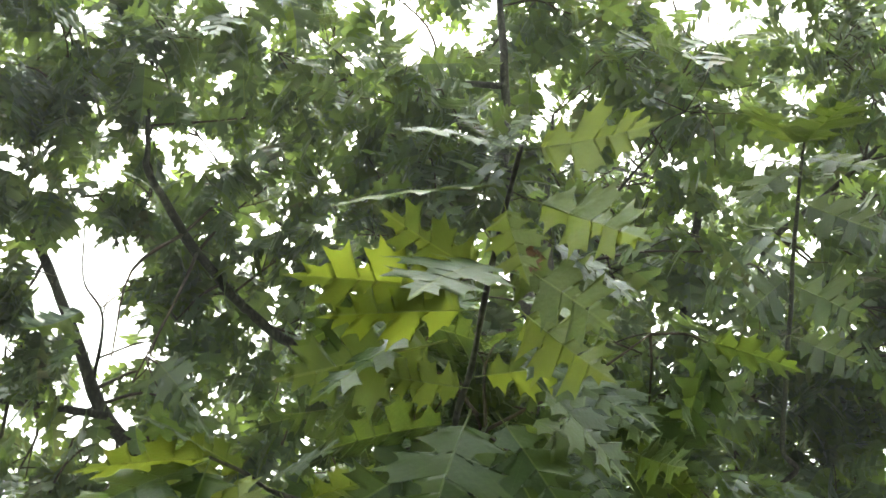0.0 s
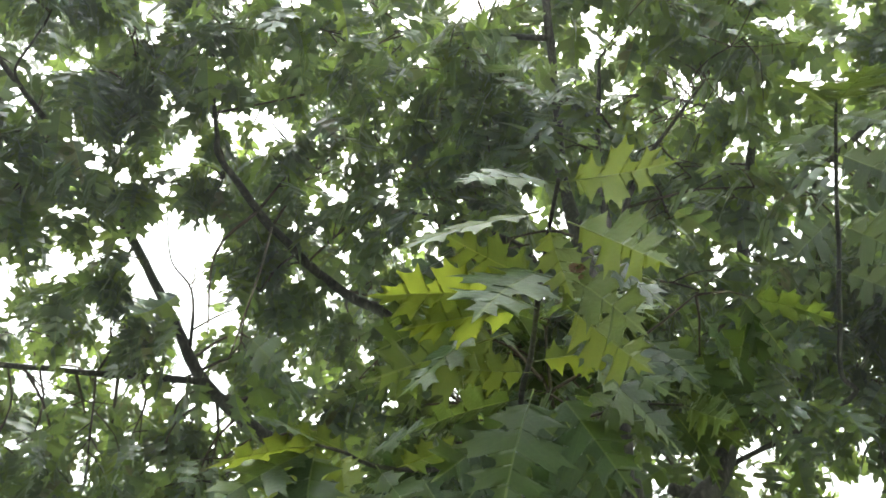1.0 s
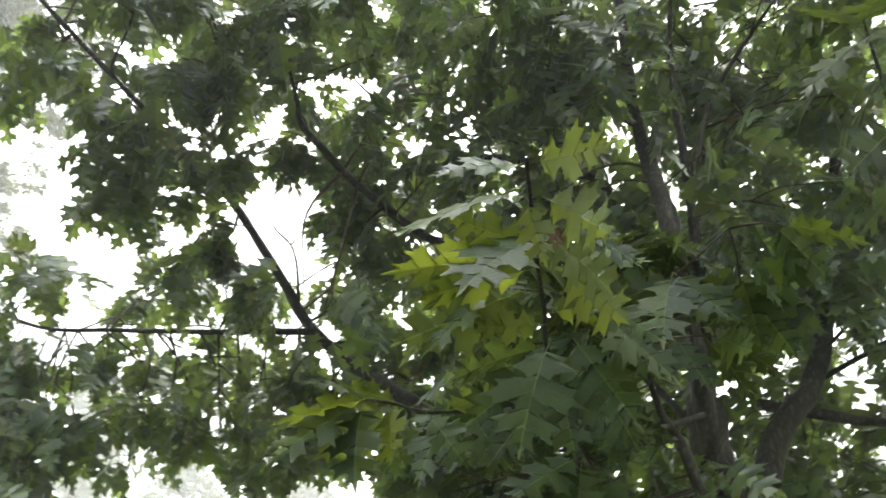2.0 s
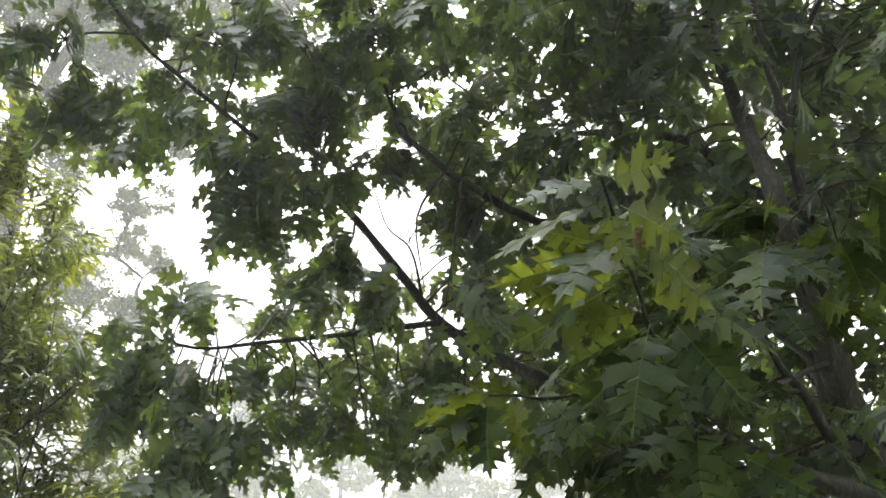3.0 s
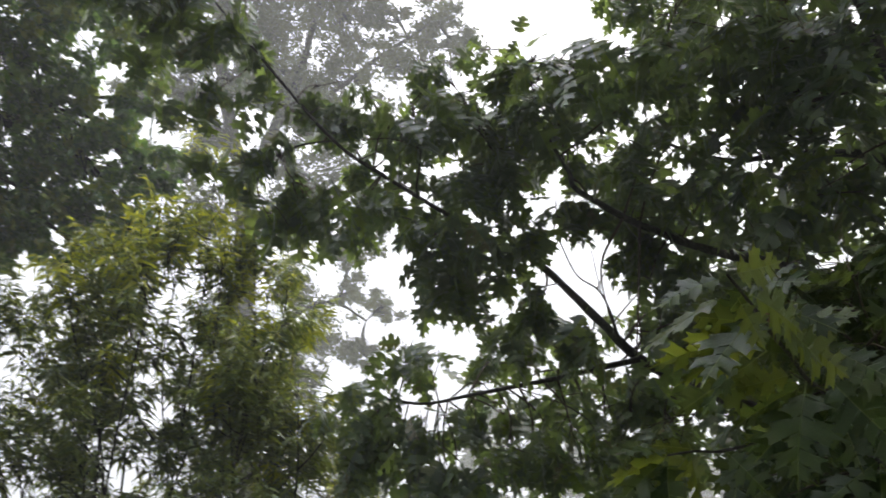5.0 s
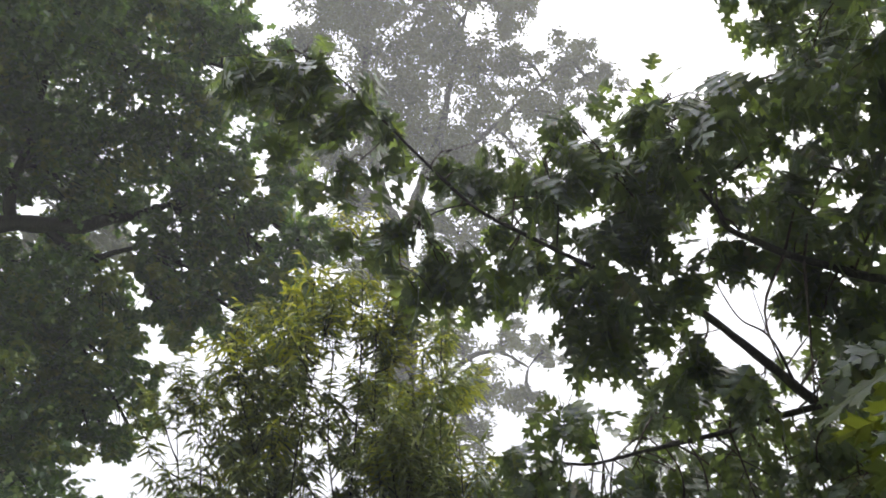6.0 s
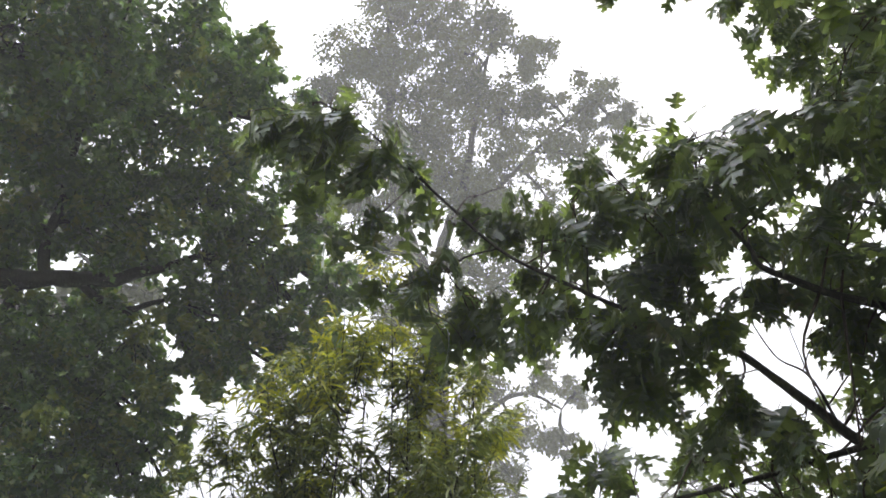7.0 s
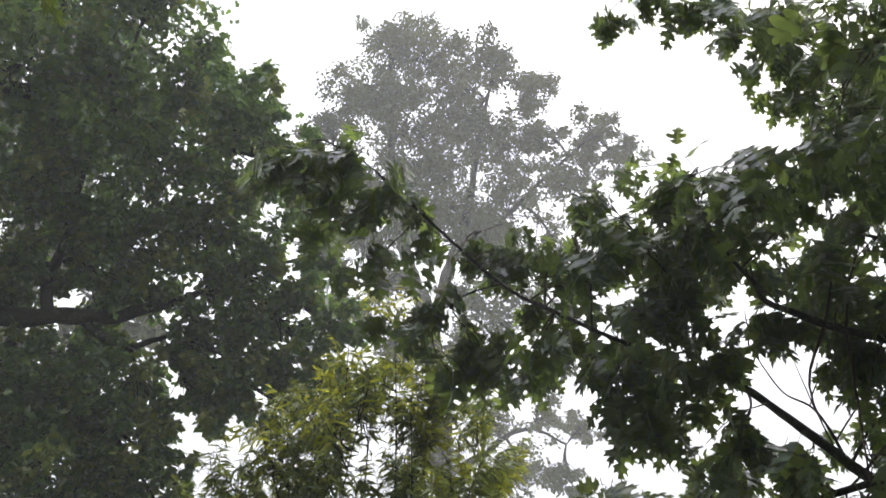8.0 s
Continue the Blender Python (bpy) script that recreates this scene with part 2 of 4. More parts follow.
def finer(half):
    """The outline with a point more on each edge, drawn in a little, so that the bays are round."""
    out = [half[0]]
    for (ka, ua, va), (kb, ub, vb) in zip(half, half[1:]):
        out += [(kb, (ua + ub) / 2 * 0.95, (va + vb) / 2), (kb, ub, vb)]
    return out


def lobed_blade(seed, half, columns, wide, stalk, bend=1.0):
    """A red oak leaf of length 1 along y: toothed lobes, folded on its midrib, bent and rippled, on a thin stalk."""
    r = random.Random(seed)
    j = lambda q: r.uniform(-q, q)
    fold, curl, twist, wave = r.uniform(0.03, 0.28) * bend, r.uniform(0.05, 0.34) * bend, j(0.22) * bend, r.uniform(0.004, 0.011)
    verts, faces, uvs = [], [], []
    sway = j(0.08)
    steps = [k / columns for k in range(columns + 1)]
    for s in (1, -1):
        grow = [1 + j(0.18) for k in range(5)]
        shift = [j(0.025) for k in range(5)]
        first, foot_before = len(verts), 0.0
        for k, u, v in half:
            u, v = u * grow[k] * wide, v + (shift[k] if u > 0.12 else shift[k] * 0.5)
            foot = max(foot_before, min(1.0, v - 0.5 * u))
            foot_before = foot
            for f in steps:
                a, b = u * f, foot + (v - foot) * f
                z = fold * a - curl * b * b - 0.9 * curl * a * a + twist * s * a * b + wave * math.sin(23 * b + 9 * s * a + seed) * min(1, a * 8) - 0.12 * a * a
                verts.append((s * a + sway * b * b, b + stalk, z))
                uvs.append((0.5 + s * a, b))
        w = columns + 1
        for i in range(len(half) - 1):
            for f in range(columns):
                a, b = first + w * i + f, first + w * i + w + f
                q = (a, a + 1, b + 1, b)
                faces.append(q if s > 0 else tuple(reversed(q)))
    n = len(verts)
    rib = []
    along = ((0.0, 0.010), (stalk / 2, 0.007), (stalk, 0.007), (0.5, 0.004), (0.9, 0.0015)) if columns > 1 else ((0.0, 0.009), (stalk, 0.007))
    for v, w in along:
        b = max(0.0, v - stalk)
        z = -curl * b * b + 0.004 + 0.5 * max(0, 0.1 - v) * 0.2
        x = sway * b * b
        rib += [(x + w, v, z - 0.003), (x - w, v, z - 0.003), (x, v, z - 0.003 - 1.5 * w), (x, v, z + 0.6 * w)]
    verts += rib
    uvs += [(0.5, 0.5)] * len(rib)
    for i in range(len(along) - 1):
        a, b = n + 4 * i, n + 4 * i + 4
        faces += [(a, a + 3, b + 3, b), (a + 3, a + 1, b + 1, b + 3), (a + 1, a + 2, b + 2, b + 1), (a + 2, a, b, b + 2)][:4 if columns > 1 else 2]
    return Blade(verts, faces, uvs)


def small_oak_blade(seed):
    """A leaf seen from some way off: five rounded lobes."""
    r = random.Random(seed)
    fold, curl = r.uniform(0.1, 0.35), r.uniform(0.05, 0.4)
    flat = [(0, 0), (0, 0.45), (0, 1.0)]
    faces = []
    for s in (1, -1):
        b = len(flat)
        flat += [(s * 0.24, 0.25 + r.uniform(-0.05, 0.05)), (s * 0.13, 0.42), (s * 0.36, 0.62 + r.uniform(-0.06, 0.06)), (s * 0.15, 0.82)]
        ring = [(0, 1, b + 1, b), (1, b + 3, b + 2, b + 1), (1, 2, b + 3)]
        faces += [f if s < 0 else tuple(reversed(f)) for f in ring]
    verts = [(u, v, fold * abs(u) - curl * v * v) for u, v in flat]
    return Blade(verts, faces, [(0.5 + u, v) for u, v in flat])


def tiny_blade(seed):
    """A leaf seen from far away: a folded, blunt diamond."""
    r = random.Random(seed)
    fold, curl = r.uniform(0.1, 0.4), r.uniform(0.05, 0.4)
    flat = [(0, 0), (0.28, 0.35), (0.22, 0.75), (0, 1.0), (-0.22, 0.75), (-0.28, 0.35)]
    verts = [(u, v, fold * abs(u) - curl * v * v) for u, v in flat]
    return Blade(verts, [(0, 1, 2, 3), (0, 3, 4, 5)], [(0.5 + u, v) for u, v in flat])


def narrow_blade(seed):
    """A lance-shaped leaf, bent down towards its tip."""
    r = random.Random(seed)
    wide, curl = r.uniform(0.10, 0.125), r.uniform(0.3, 0.8)
    flat, faces = [], []
    for v, w in ((0, 0.12), (0.42, 1.0), (1.0, 0.03)):
        flat += [(-wide * w, v), (0, v), (wide * w, v)]
    for i in range(2):
        a = 3 * i
        faces += [(a, a + 1, a + 4, a + 3), (a + 1, a + 2, a + 5, a + 4)]
    verts = [(u, v, 0.5 * abs(u) - curl * v * v) for u, v in flat]
    return Blade(verts, faces, [(0.5 + u, v) for u, v in flat])


OAK_BLADES = [lobed_blade(s, LOBED, 1, 0.80, 0.22, 1.2) for s in range(10)]
OAK_BLADES += [lobed_blade(s + 30, [q for k, q in enumerate(LOBED) if k not in (1, 3, 5, 8, 10, 12, 14, 17, 19, 21, 24)], 1, 0.80, 0.22, 1.2) for s in range(10)]
OAK_LEAF_MESHES = [lobed_blade(s, finer(LOBED), 3, 0.78, 0.14, 0.45).mesh("leaf") for s in range(10)]
SHOOT_LEAF_MESHES = [lobed_blade(s + 10, finer(LOBED), 3, 0.78, 0.14, 0.45).mesh("leaf") for s in range(10)]
for m in OAK_LEAF_MESHES + SHOOT_LEAF_MESHES:
    m.polygons.foreach_set("use_smooth", [True] * len(m.polygons))
SMALL_BLADES = [small_oak_blade(s) for s in range(6)]
TINY_BLADES = [tiny_blade(s) for s in range(6)]
NARROW_BLADES = [narrow_blade(s) for s in range(6)]


def leaf_pose(base, ahead, length, tilt=25.0, flat=1.0, width=1.0):
    """A leaf's matrix: its stalk at base, its tip ahead, its face as near to the sky as tilt lets it."""
    d = Vector(ahead).normalized()
    up = Vector((random.gauss(0, 0.35), random.gauss(0, 0.35), flat))
    s = d.cross(up)
    s = s.normalized() if s.length > 1e-3 else d.orthogonal().normalized()
    m = Matrix((s, d, s.cross(d))).transposed()
    m = m @ Matrix.Rotation(radians(random.gauss(0, tilt)), 3, "Y")
    m = np.array(m) * length
    m[:, 0] *= width
    out = np.eye(4)
    out[:3, :3], out[:3, 3] = m, base
    return out


def scatter_dir(spread=1.0):
    v = Vector((random.gauss(0, 1), random.gauss(0, 1), random.gauss(0, 1) * spread))
    return v.normalized() if v.length > 1e-6 else Vector((0, 0, 1))


class Tree:
    """A tree that grows limb by limb; leaves hang on twigs that spring from the nearest limb."""

    def __init__(self, ob, bark, leaf, blades):
        self.ob, self.bark, self.leaf, self.blades = ob, bark, leaf, blades
        self.samples, self.twigs, self.leaves, self.fresh = [], [], [], []
        self.first, self.kinds = 0, min(10, len(blades))

    def limb(self, name, points, sides=8, rough=0.25, label="", grow=True, parent=None):
        path = smooth_path(points)
        for i, row in enumerate(path):
            row[:3] += np.array(noise.noise_vector(Vector(row[:3]) * 5.0)) * row[3] * 0.5
        ob = part(name, mesh_of(name, [tube(path, sides, rough)]), self.bark, parent or self.ob, label)
        if grow:
            self.samples += [tuple(r) for r in path[2:]]
        return ob

    def nearest(self, spot, back=0.0):
        a = np.array(self.samples)
        d = np.linalg.norm(a[:, :3] - np.array(spot), axis=1)
        return a[int(np.argmin(np.abs(d - back) + 0.001 * d))]

    def twig(self, start, end, r, steps=4):
        a, b = Vector(start), Vector(end)
        bend = (b - a).length * 0.12
        mid = (a + b) / 2 + Vector((rnd(-1, 1), rnd(-1, 1), rnd(0.1, 1.2))) * bend
        path = smooth_path([(*a, r), (*mid, r * 0.75), (*b, r * 0.4)], steps)
        self.twigs.append(tube(path, 4))
        return path

    def leafy(self, path, n, length, hang=0.5, reach=0.8, tilt=36.0):
        """Leaves along the outer part of a twig, the last ones in a whorl at its end."""
        count = len(path) - 1
        hand = random.choice((1, -1))
        for i in range(n):
            if random.random() < 0.2:
                continue
            u = 1.0 if i < 2 else 1.0 - reach * (i - 1) / max(1, n - 1)
            f = u * count
            k = min(int(f), count - 1)
            spot = Vector(path[k][:3]).lerp(Vector(path[k + 1][:3]), f - k)
            ahead = (Vector(path[k + 1][:3]) - Vector(path[k][:3])).normalized()
            hand = -hand
            side = ahead.cross(Vector((0, 0, 1)))
            side = side.normalized() if side.length > 0.05 else ahead.orthogonal().normalized()
            d = ahead * rnd(0.2, 0.9) + side * hand * rnd(0.3, 1.0) + scatter_dir() * 0.25
            d.z = d.z * 0.6 - hang * rnd(0.15, 1.6)
            self.leaves.append((self.first + random.randrange(self.kinds), leaf_pose(spot, d, length * rnd(0.62, 1.06), tilt)))

    def bunch(self, spot, size, twigs, n=6, length=0.14, hang=0.5, squash=0.8, back=0.12):
        """A spray: one branchlet from the nearest limb, and leafy twigs from it."""
        spot = Vector(spot)
        root = self.nearest(spot, back)
        path = self.twig(root[:3], spot, min(0.006, max(0.0035, root[3] * 0.6)))
        for i in range(twigs):
            start = Vector(path[random.randrange(len(path) // 2, len(path))][:3])
            off = scatter_dir(squash) * size * rnd(0.55, 1.25)
            off.z *= squash
            self.leafy(self.twig(start, spot + off, 0.0028, steps=2), n, length, hang)

    def bare_below(self, rows, side, wide=0.06, reach=1.1):
        """Few leaves hang on a limb's underside, where it overlooks the clearing at side."""
        path = smooth_path(rows, 12)[:, :3]
        look_in = np.array(side) - path
        look_in /= np.linalg.norm(look_in, axis=1)[:, None]
        kept = []
        for k, m in self.leaves:
            off = (m[:3, 3] + m[:3, 1] * 0.7) - path
            along = (off * look_in).sum(1)
            away = np.linalg.norm(off - along[:, None] * look_in, axis=1)
            if np.any((along > 0.0) & (along < reach) & (away < wide)) and random.random() < 0.88:
                continue
            kept.append((k, m))
        self.leaves = kept
        bare = []
        for verts, faces in self.twigs:
            off = np.array(verts).mean(axis=0) - path
            along = (off * look_in).sum(1)
            away = np.linalg.norm(off - along[:, None] * look_in, axis=1)
            if not np.any((along > 0.03) & (along < reach) & (away < wide)):
                bare.append((verts, faces))
        self.twigs = bare

    def done(self, eye=None, near=0, cell=0.0):
        """Hang the gathered twigs and leaves on the tree: the nearest leaves one by one in the shaded colour, the rest
        joined.
        """
        if self.twigs:
            part("brushwood", mesh_of("brushwood", self.twigs), TWIG_BARK if near else self.bark, self.ob, "thin brown twigs" if near else "thin dark twigs", kind="stuff")
        placed = self.leaves
        if near:
            placed = sorted(placed, key=lambda q: float(np.linalg.norm(q[1][:3, 3] - np.array(eye))))
            for k, m in placed[:near]:
                self.single(k, m)
            placed = placed[near:]
        part("foliage", leaf_cloud("foliage", self.blades, placed), self.leaf, self.ob, kind="stuff")

    def single(self, k, m, parent=None, fresh=False):
        # fresh picks the lighter copy, with the light in its colour
        mesh = (SHOOT_LEAF_MESHES if fresh else OAK_LEAF_MESHES)[k % 10]
        ob = part("leaf", mesh, LIT_SHOOT_LEAF if fresh else SHADED_OAK_LEAF, parent or self.ob, "fresh yellow-green shoot leaf, coloured lighter as if lit through" if fresh else "")
        ob.matrix_basis = Matrix(m)
        return ob


# ---------------------------------------------------------------- ground
def build_ground():
    n, reach = 48, 2500.0
    verts, faces = [], []
    for i in range(n + 1):
        for k in range(n + 1):
            x, y = (math.copysign(abs(2 * q / n - 1) ** 3, 2 * q / n - 1) * reach for q in (i, k))
            far = math.hypot(x, y)
            z = 0.12 * noise.noise(Vector((x, y, 0)) * 0.15) - 0.06 if far < 60 else -0.3
            verts.append((x, y, z))
    for i in range(n):
        for k in range(n):
            a = i * (n + 1) + k
            faces.append((a, a + n + 1, a + n + 2, a + 1))
    ob = new("ground", mesh_of("ground", [(verts, faces)]))
    ob.data.materials.append(ground_material())
    tagged(ob, "rough grassy ground under the trees", "ground", kind="structure")


build_ground()


# ---------------------------------------------------------------- mist
def build_mist(radius, density, tint=(0.925, 0.93, 0.94, 1), centre=(0.3, 0.0, 1.0)):
    """A thin veil of mist: a dome over the clearing that stands on the ground."""
    verts, faces, n, rows = [], [], 72, 20
    for i in range(rows):
        e = math.pi / 2 * i / rows - 0.06
        for k in range(n):
            a = 2 * math.pi * k / n
            d = Vector((math.cos(a) * math.cos(e), math.sin(a) * math.cos(e), math.sin(e)))
            verts.append(tuple(Vector(centre) + d * radius * (1 + 0.05 * noise.noise(d * 3))))
    verts.append((centre[0], centre[1], centre[2] + radius))
    for i in range(rows - 1):
        for k in range(n):
            j = (k + 1) % n
            faces.append((i * n + k, i * n + j, (i + 1) * n + j, (i + 1) * n + k))
    for k in range(n):
        faces.append(((rows - 1) * n + k, (rows - 1) * n + (k + 1) % n, rows * n))
    ob = new("mist", mesh_of("mist", [(verts, faces)]))
    ob.data.materials.append(mist_material(density, tint))
    tagged(ob, "pale grey morning mist hanging between the trees", "mist", "veils of mist", "stuff")


build_mist(2.1, 0.022)
build_mist(7.6, 0.042)
build_mist(13.5, 0.075)
build_mist(18.5, 0.095, (0.935, 0.925, 0.90, 1))
build_mist(30.0, 0.2, (0.935, 0.925, 0.91, 1))

# ---------------------------------------------------------------- the young red oak
EYE_SIDE = (0.25, 0.2, 2.1)
oak = Tree(thing("oak_tree", (0.22, 2.6, 0), "young red oak with dark bark and deeply lobed green leaves", "tree"), OAK_BARK, CROWN_LEAF, OAK_BLADES)
oak.limb("trunk", [(0.22, 2.6, -0.1, 0.11), (0.24, 2.6, 0.6, 0.085), (0.2, 2.52, 1.4, 0.072), (0.17, 2.4, 2.1, 0.062), (0.16, 2.25, 2.45, 0.045)], 14, 0.3, grow=False)
STEM = [(0.17, 2.36, 2.2, 0.036), (0.16, 2.15, 2.55, 0.029), (0.149, 2.047, 2.871, 0.025), (0.082, 2.266, 3.425, 0.020), (0.082, 2.192, 4.04, 0.015), (0.06, 2.1, 4.7, 0.012), (0.0, 2.15, 5.6, 0.005)]
oak.limb("stem", STEM, 10)
oak.limb("stem", [(0.18, 2.4, 2.1, 0.045), (0.378, 2.504, 2.447, 0.036), (0.496, 2.591, 2.661, 0.03), (0.75, 2.9, 3.6, 0.022), (1.0, 3.1, 4.6, 0.014), (1.1, 3.3, 5.6, 0.006)], 10)
oak.limb("stem", [(0.16, 2.3, 2.35, 0.028), (0.197, 2.319, 2.781, 0.02), (0.206, 2.360, 3.176, 0.016), (0.212, 2.393, 3.606, 0.011), (0.256, 2.417, 4.071, 0.006)], 8)
oak.limb("limb", [(0.204, 2.369, 3.160, 0.013), (0.319, 2.455, 3.519, 0.01), (0.456, 2.528, 3.770, 0.007), (0.666, 2.635, 4.108, 0.004)], 8)
LONG_LIMB = [(0.17, 2.42, 1.95, 0.0310), (-0.388, 2.501, 2.334, 0.0275), (-0.663, 2.50, 2.54, 0.0255), (-0.87, 2.47, 2.69, 0.0240), (-1.10, 2.43, 2.88, 0.0210), (-1.215, 2.295, 3.10, 0.0175), (-1.32, 2.155, 3.31, 0.0140),
             (-1.335, 1.90, 3.355, 0.0108), (-1.35, 1.63, 3.40, 0.0085), (-1.45, 1.45, 3.54, 0.0076), (-1.55, 1.30, 3.685, 0.0066), (-1.652, 1.035, 4.023, 0.0052), (-1.662, 0.813, 4.209, 0.0039), (-1.702, 0.650, 4.311, 0.0026)]
oak.limb("limb", LONG_LIMB, 10)
LOW_LIMB = [(-1.079, 2.384, 2.867, 0.013), (-1.410, 2.192, 2.845, 0.0095), (-1.681, 2.104, 2.857, 0.008), (-1.928, 2.009, 2.868, 0.006), (-2.167, 1.851, 2.964, 0.004)]
oak.limb("limb", LOW_LIMB, 8)
SECOND_LIMB = [(0.111, 2.184, 2.534, 0.022), (-0.411, 2.290, 2.958, 0.018), (-0.617, 2.316, 3.104, 0.016), (-0.756, 2.201, 3.197, 0.014), (-0.889, 1.910, 3.336, 0.011), (-0.927, 1.895, 3.457, 0.008), (-0.872, 1.697, 3.540, 0.005), (-0.831, 1.614, 3.747, 0.003)]
oak.limb("limb", SECOND_LIMB, 8)
ARCHED_LIMB = [(0.20, 2.34, 2.90, 0.019), (0.0, 2.377, 3.099, 0.017), (-0.075, 2.354, 3.249, 0.015), (-0.349, 2.406, 3.418, 0.0125), (-0.586, 2.472, 3.543, 0.010), (-0.886, 2.531, 3.838, 0.006), (-1.088, 2.481, 4.083, 0.003)]
oak.limb("limb", ARCHED_LIMB, 8)
oak.limb("limb", [(0.17, 2.34, 2.2, 0.022), (0.134, 2.112, 2.188, 0.016), (0.107, 2.037, 2.297, 0.013), (0.075, 1.966, 2.363, 0.009), (0.064, 1.834, 2.451, 0.005)], 8)
oak.limb("limb", [(0.2, 2.45, 1.85, 0.03), (0.188, 2.038, 2.021, 0.026), (0.087, 1.918, 2.090, 0.02), (0.001, 1.792, 2.148, 0.012), (-0.058, 1.566, 2.175, 0.006)], 8)
oak.limb("branch", [(-1.15, 2.375, 2.98, 0.007), (-1.106, 2.239, 3.116, 0.005), (-1.165, 2.177, 3.208, 0.0035), (-1.161, 2.076, 3.373, 0.002)], 6)
oak.limb("dead_twig", [(-1.106, 2.239, 3.116, 0.003), (-1.091, 2.210, 3.184, 0.0022), (-1.071, 2.168, 3.276, 0.0014)], 5, grow=False)
oak.limb("branch", [(-1.328, 2.0, 3.335, 0.006), (-1.24, 1.898, 3.321, 0.0045), (-1.127, 1.769, 3.433, 0.003), (-1.088, 1.644, 3.608, 0.002)], 6)
oak.limb("branch", [(-1.365, 1.58, 3.425, 0.005), (-1.30, 1.478, 3.396, 0.004), (-1.165, 1.385, 3.469, 0.0025), (-1.108, 1.292, 3.605, 0.002)], 6)
oak.limb("branch", [(-1.55, 1.31, 3.685, 0.0045), (-1.665, 1.232, 3.696, 0.0035), (-1.721, 1.123, 3.621, 0.0025), (-1.793, 0.957, 3.555, 0.002)], 6)
# limbs high in the crown and behind the stems
oak.limb("limb", [(0.073, 2.112, 3.9, 0.012), (-0.35, 2.5, 4.4, 0.009), (-0.8, 2.9, 4.9, 0.006), (-1.1, 3.2, 5.2, 0.003)], 7)
oak.limb("limb", [(0.08, 2.13, 3.5, 0.011), (-0.25, 2.6, 3.8, 0.008), (-0.6, 3.0, 4.0, 0.004)], 7)
oak.limb("limb", [(0.06, 2.1, 4.5, 0.009), (-0.3, 2.0, 4.9, 0.007), (-0.55, 1.95, 5.25, 0.004)], 7)
oak.limb("limb", [(0.7, 2.85, 3.5, 0.014), (1.2, 2.6, 3.8, 0.01), (1.7, 2.5, 4.2, 0.006), (2.2, 2.5, 4.4, 0.003)], 7)
oak.limb("limb", [(0.6, 2.8, 3.2, 0.014), (1.1, 3.1, 3.2, 0.01), (1.7, 3.4, 3.3, 0.006), (2.3, 3.6, 3.5, 0.003)], 7)
oak.limb("limb", [(0.9, 3.0, 4.2, 0.011), (0.6, 3.5, 4.8, 0.008), (0.3, 3.9, 5.2, 0.004)], 7)
oak.limb("limb", [(0.3, 2.5, 2.5, 0.018), (0.7, 2.7, 2.45, 0.013), (1.2, 3.0, 2.5, 0.008), (1.8, 3.2, 2.6, 0.004)], 7)
oak.limb("limb", [(0.18, 2.45, 2.3, 0.016), (0.0, 3.0, 2.7, 0.012), (-0.3, 3.5, 3.1, 0.008), (-0.6, 4.0, 3.4, 0.004)], 7)
oak.limb("limb", [(0.2, 2.5, 2.2, 0.016), (0.4, 3.1, 2.6, 0.012), (0.6, 3.7, 3.1, 0.008), (0.8, 4.1, 3.6, 0.004)], 7)

# unseen limb overhead, added to bear sprays that shade the near shoots
oak.limb("limb", [(0.06, 2.1, 4.6, 0.011), (0.2, 1.4, 4.95, 0.009), (0.35, 0.6, 5.1, 0.006), (0.5, -0.1, 5.1, 0.003)], 7)
oak.limb("limb", [(0.2, 2.5, 2.05, 0.016), (0.6, 3.1, 2.15, 0.012), (1.1, 3.7, 2.2, 0.008), (1.7, 4.2, 2.3, 0.004)], 7)

oak.limb("limb", [(-0.3, 2.0, 4.9, 0.006), (-0.48, 2.26, 5.38, 0.005), (-0.73, 2.14, 5.38, 0.004), (-0.95, 2.02, 5.37, 0.0025)], 6)
# the shoot that reaches out towards the walker, and the one beside it
NEAR = oak.limb("branch", [(0.16, 2.2, 2.4, 0.008), (0.02, 1.8, 2.27, 0.0062), (-0.028, 1.537, 2.226, 0.0052), (-0.013, 1.32, 2.233, 0.0046), (0.002, 1.135, 2.245, 0.004), (0.024, 1.034, 2.259, 0.0036), (0.043, 0.929, 2.28, 0.0032), (0.06, 0.846, 2.302, 0.0028), (0.079, 0.752, 2.316, 0.002)], 7, grow=False)
RIGHT = oak.limb("branch", [(0.45, 2.75, 2.6, 0.010), (0.839, 2.545, 2.738, 0.008), (0.809, 2.443, 2.79, 0.0075), (0.716, 1.945, 2.857, 0.0058), (0.588, 1.407, 2.815, 0.0036), (0.547, 1.235, 2.786, 0.002)], 7, grow=False)
LOW = oak.limb("branch", [(0.1, 2.0, 2.3, 0.006), (-0.08, 1.65, 2.28, 0.005), (-0.142, 1.442, 2.25, 0.0042), (-0.17, 1.297, 2.206, 0.0036), (-0.208, 1.177, 2.178, 0.003), (-0.227, 1.104, 2.173, 0.0025), (-0.243, 1.037, 2.162, 0.0018)], 7, grow=False)
UNDER_SHOOT = oak.limb("branch", [(0.188, 2.04, 2.02, 0.007), (0.09, 1.75, 2.04, 0.0055), (0.03, 1.5, 2.09, 0.0042), (-0.002, 1.362, 2.13, 0.003), (0.015, 1.29, 2.165, 0.0018)], 7, grow=False)
SIDE_SHOOT = oak.limb("branch", [(0.16, 2.15, 2.55, 0.006), (0.18, 1.7, 2.5, 0.0042), (0.184, 1.33, 2.417, 0.002)], 7, grow=False)

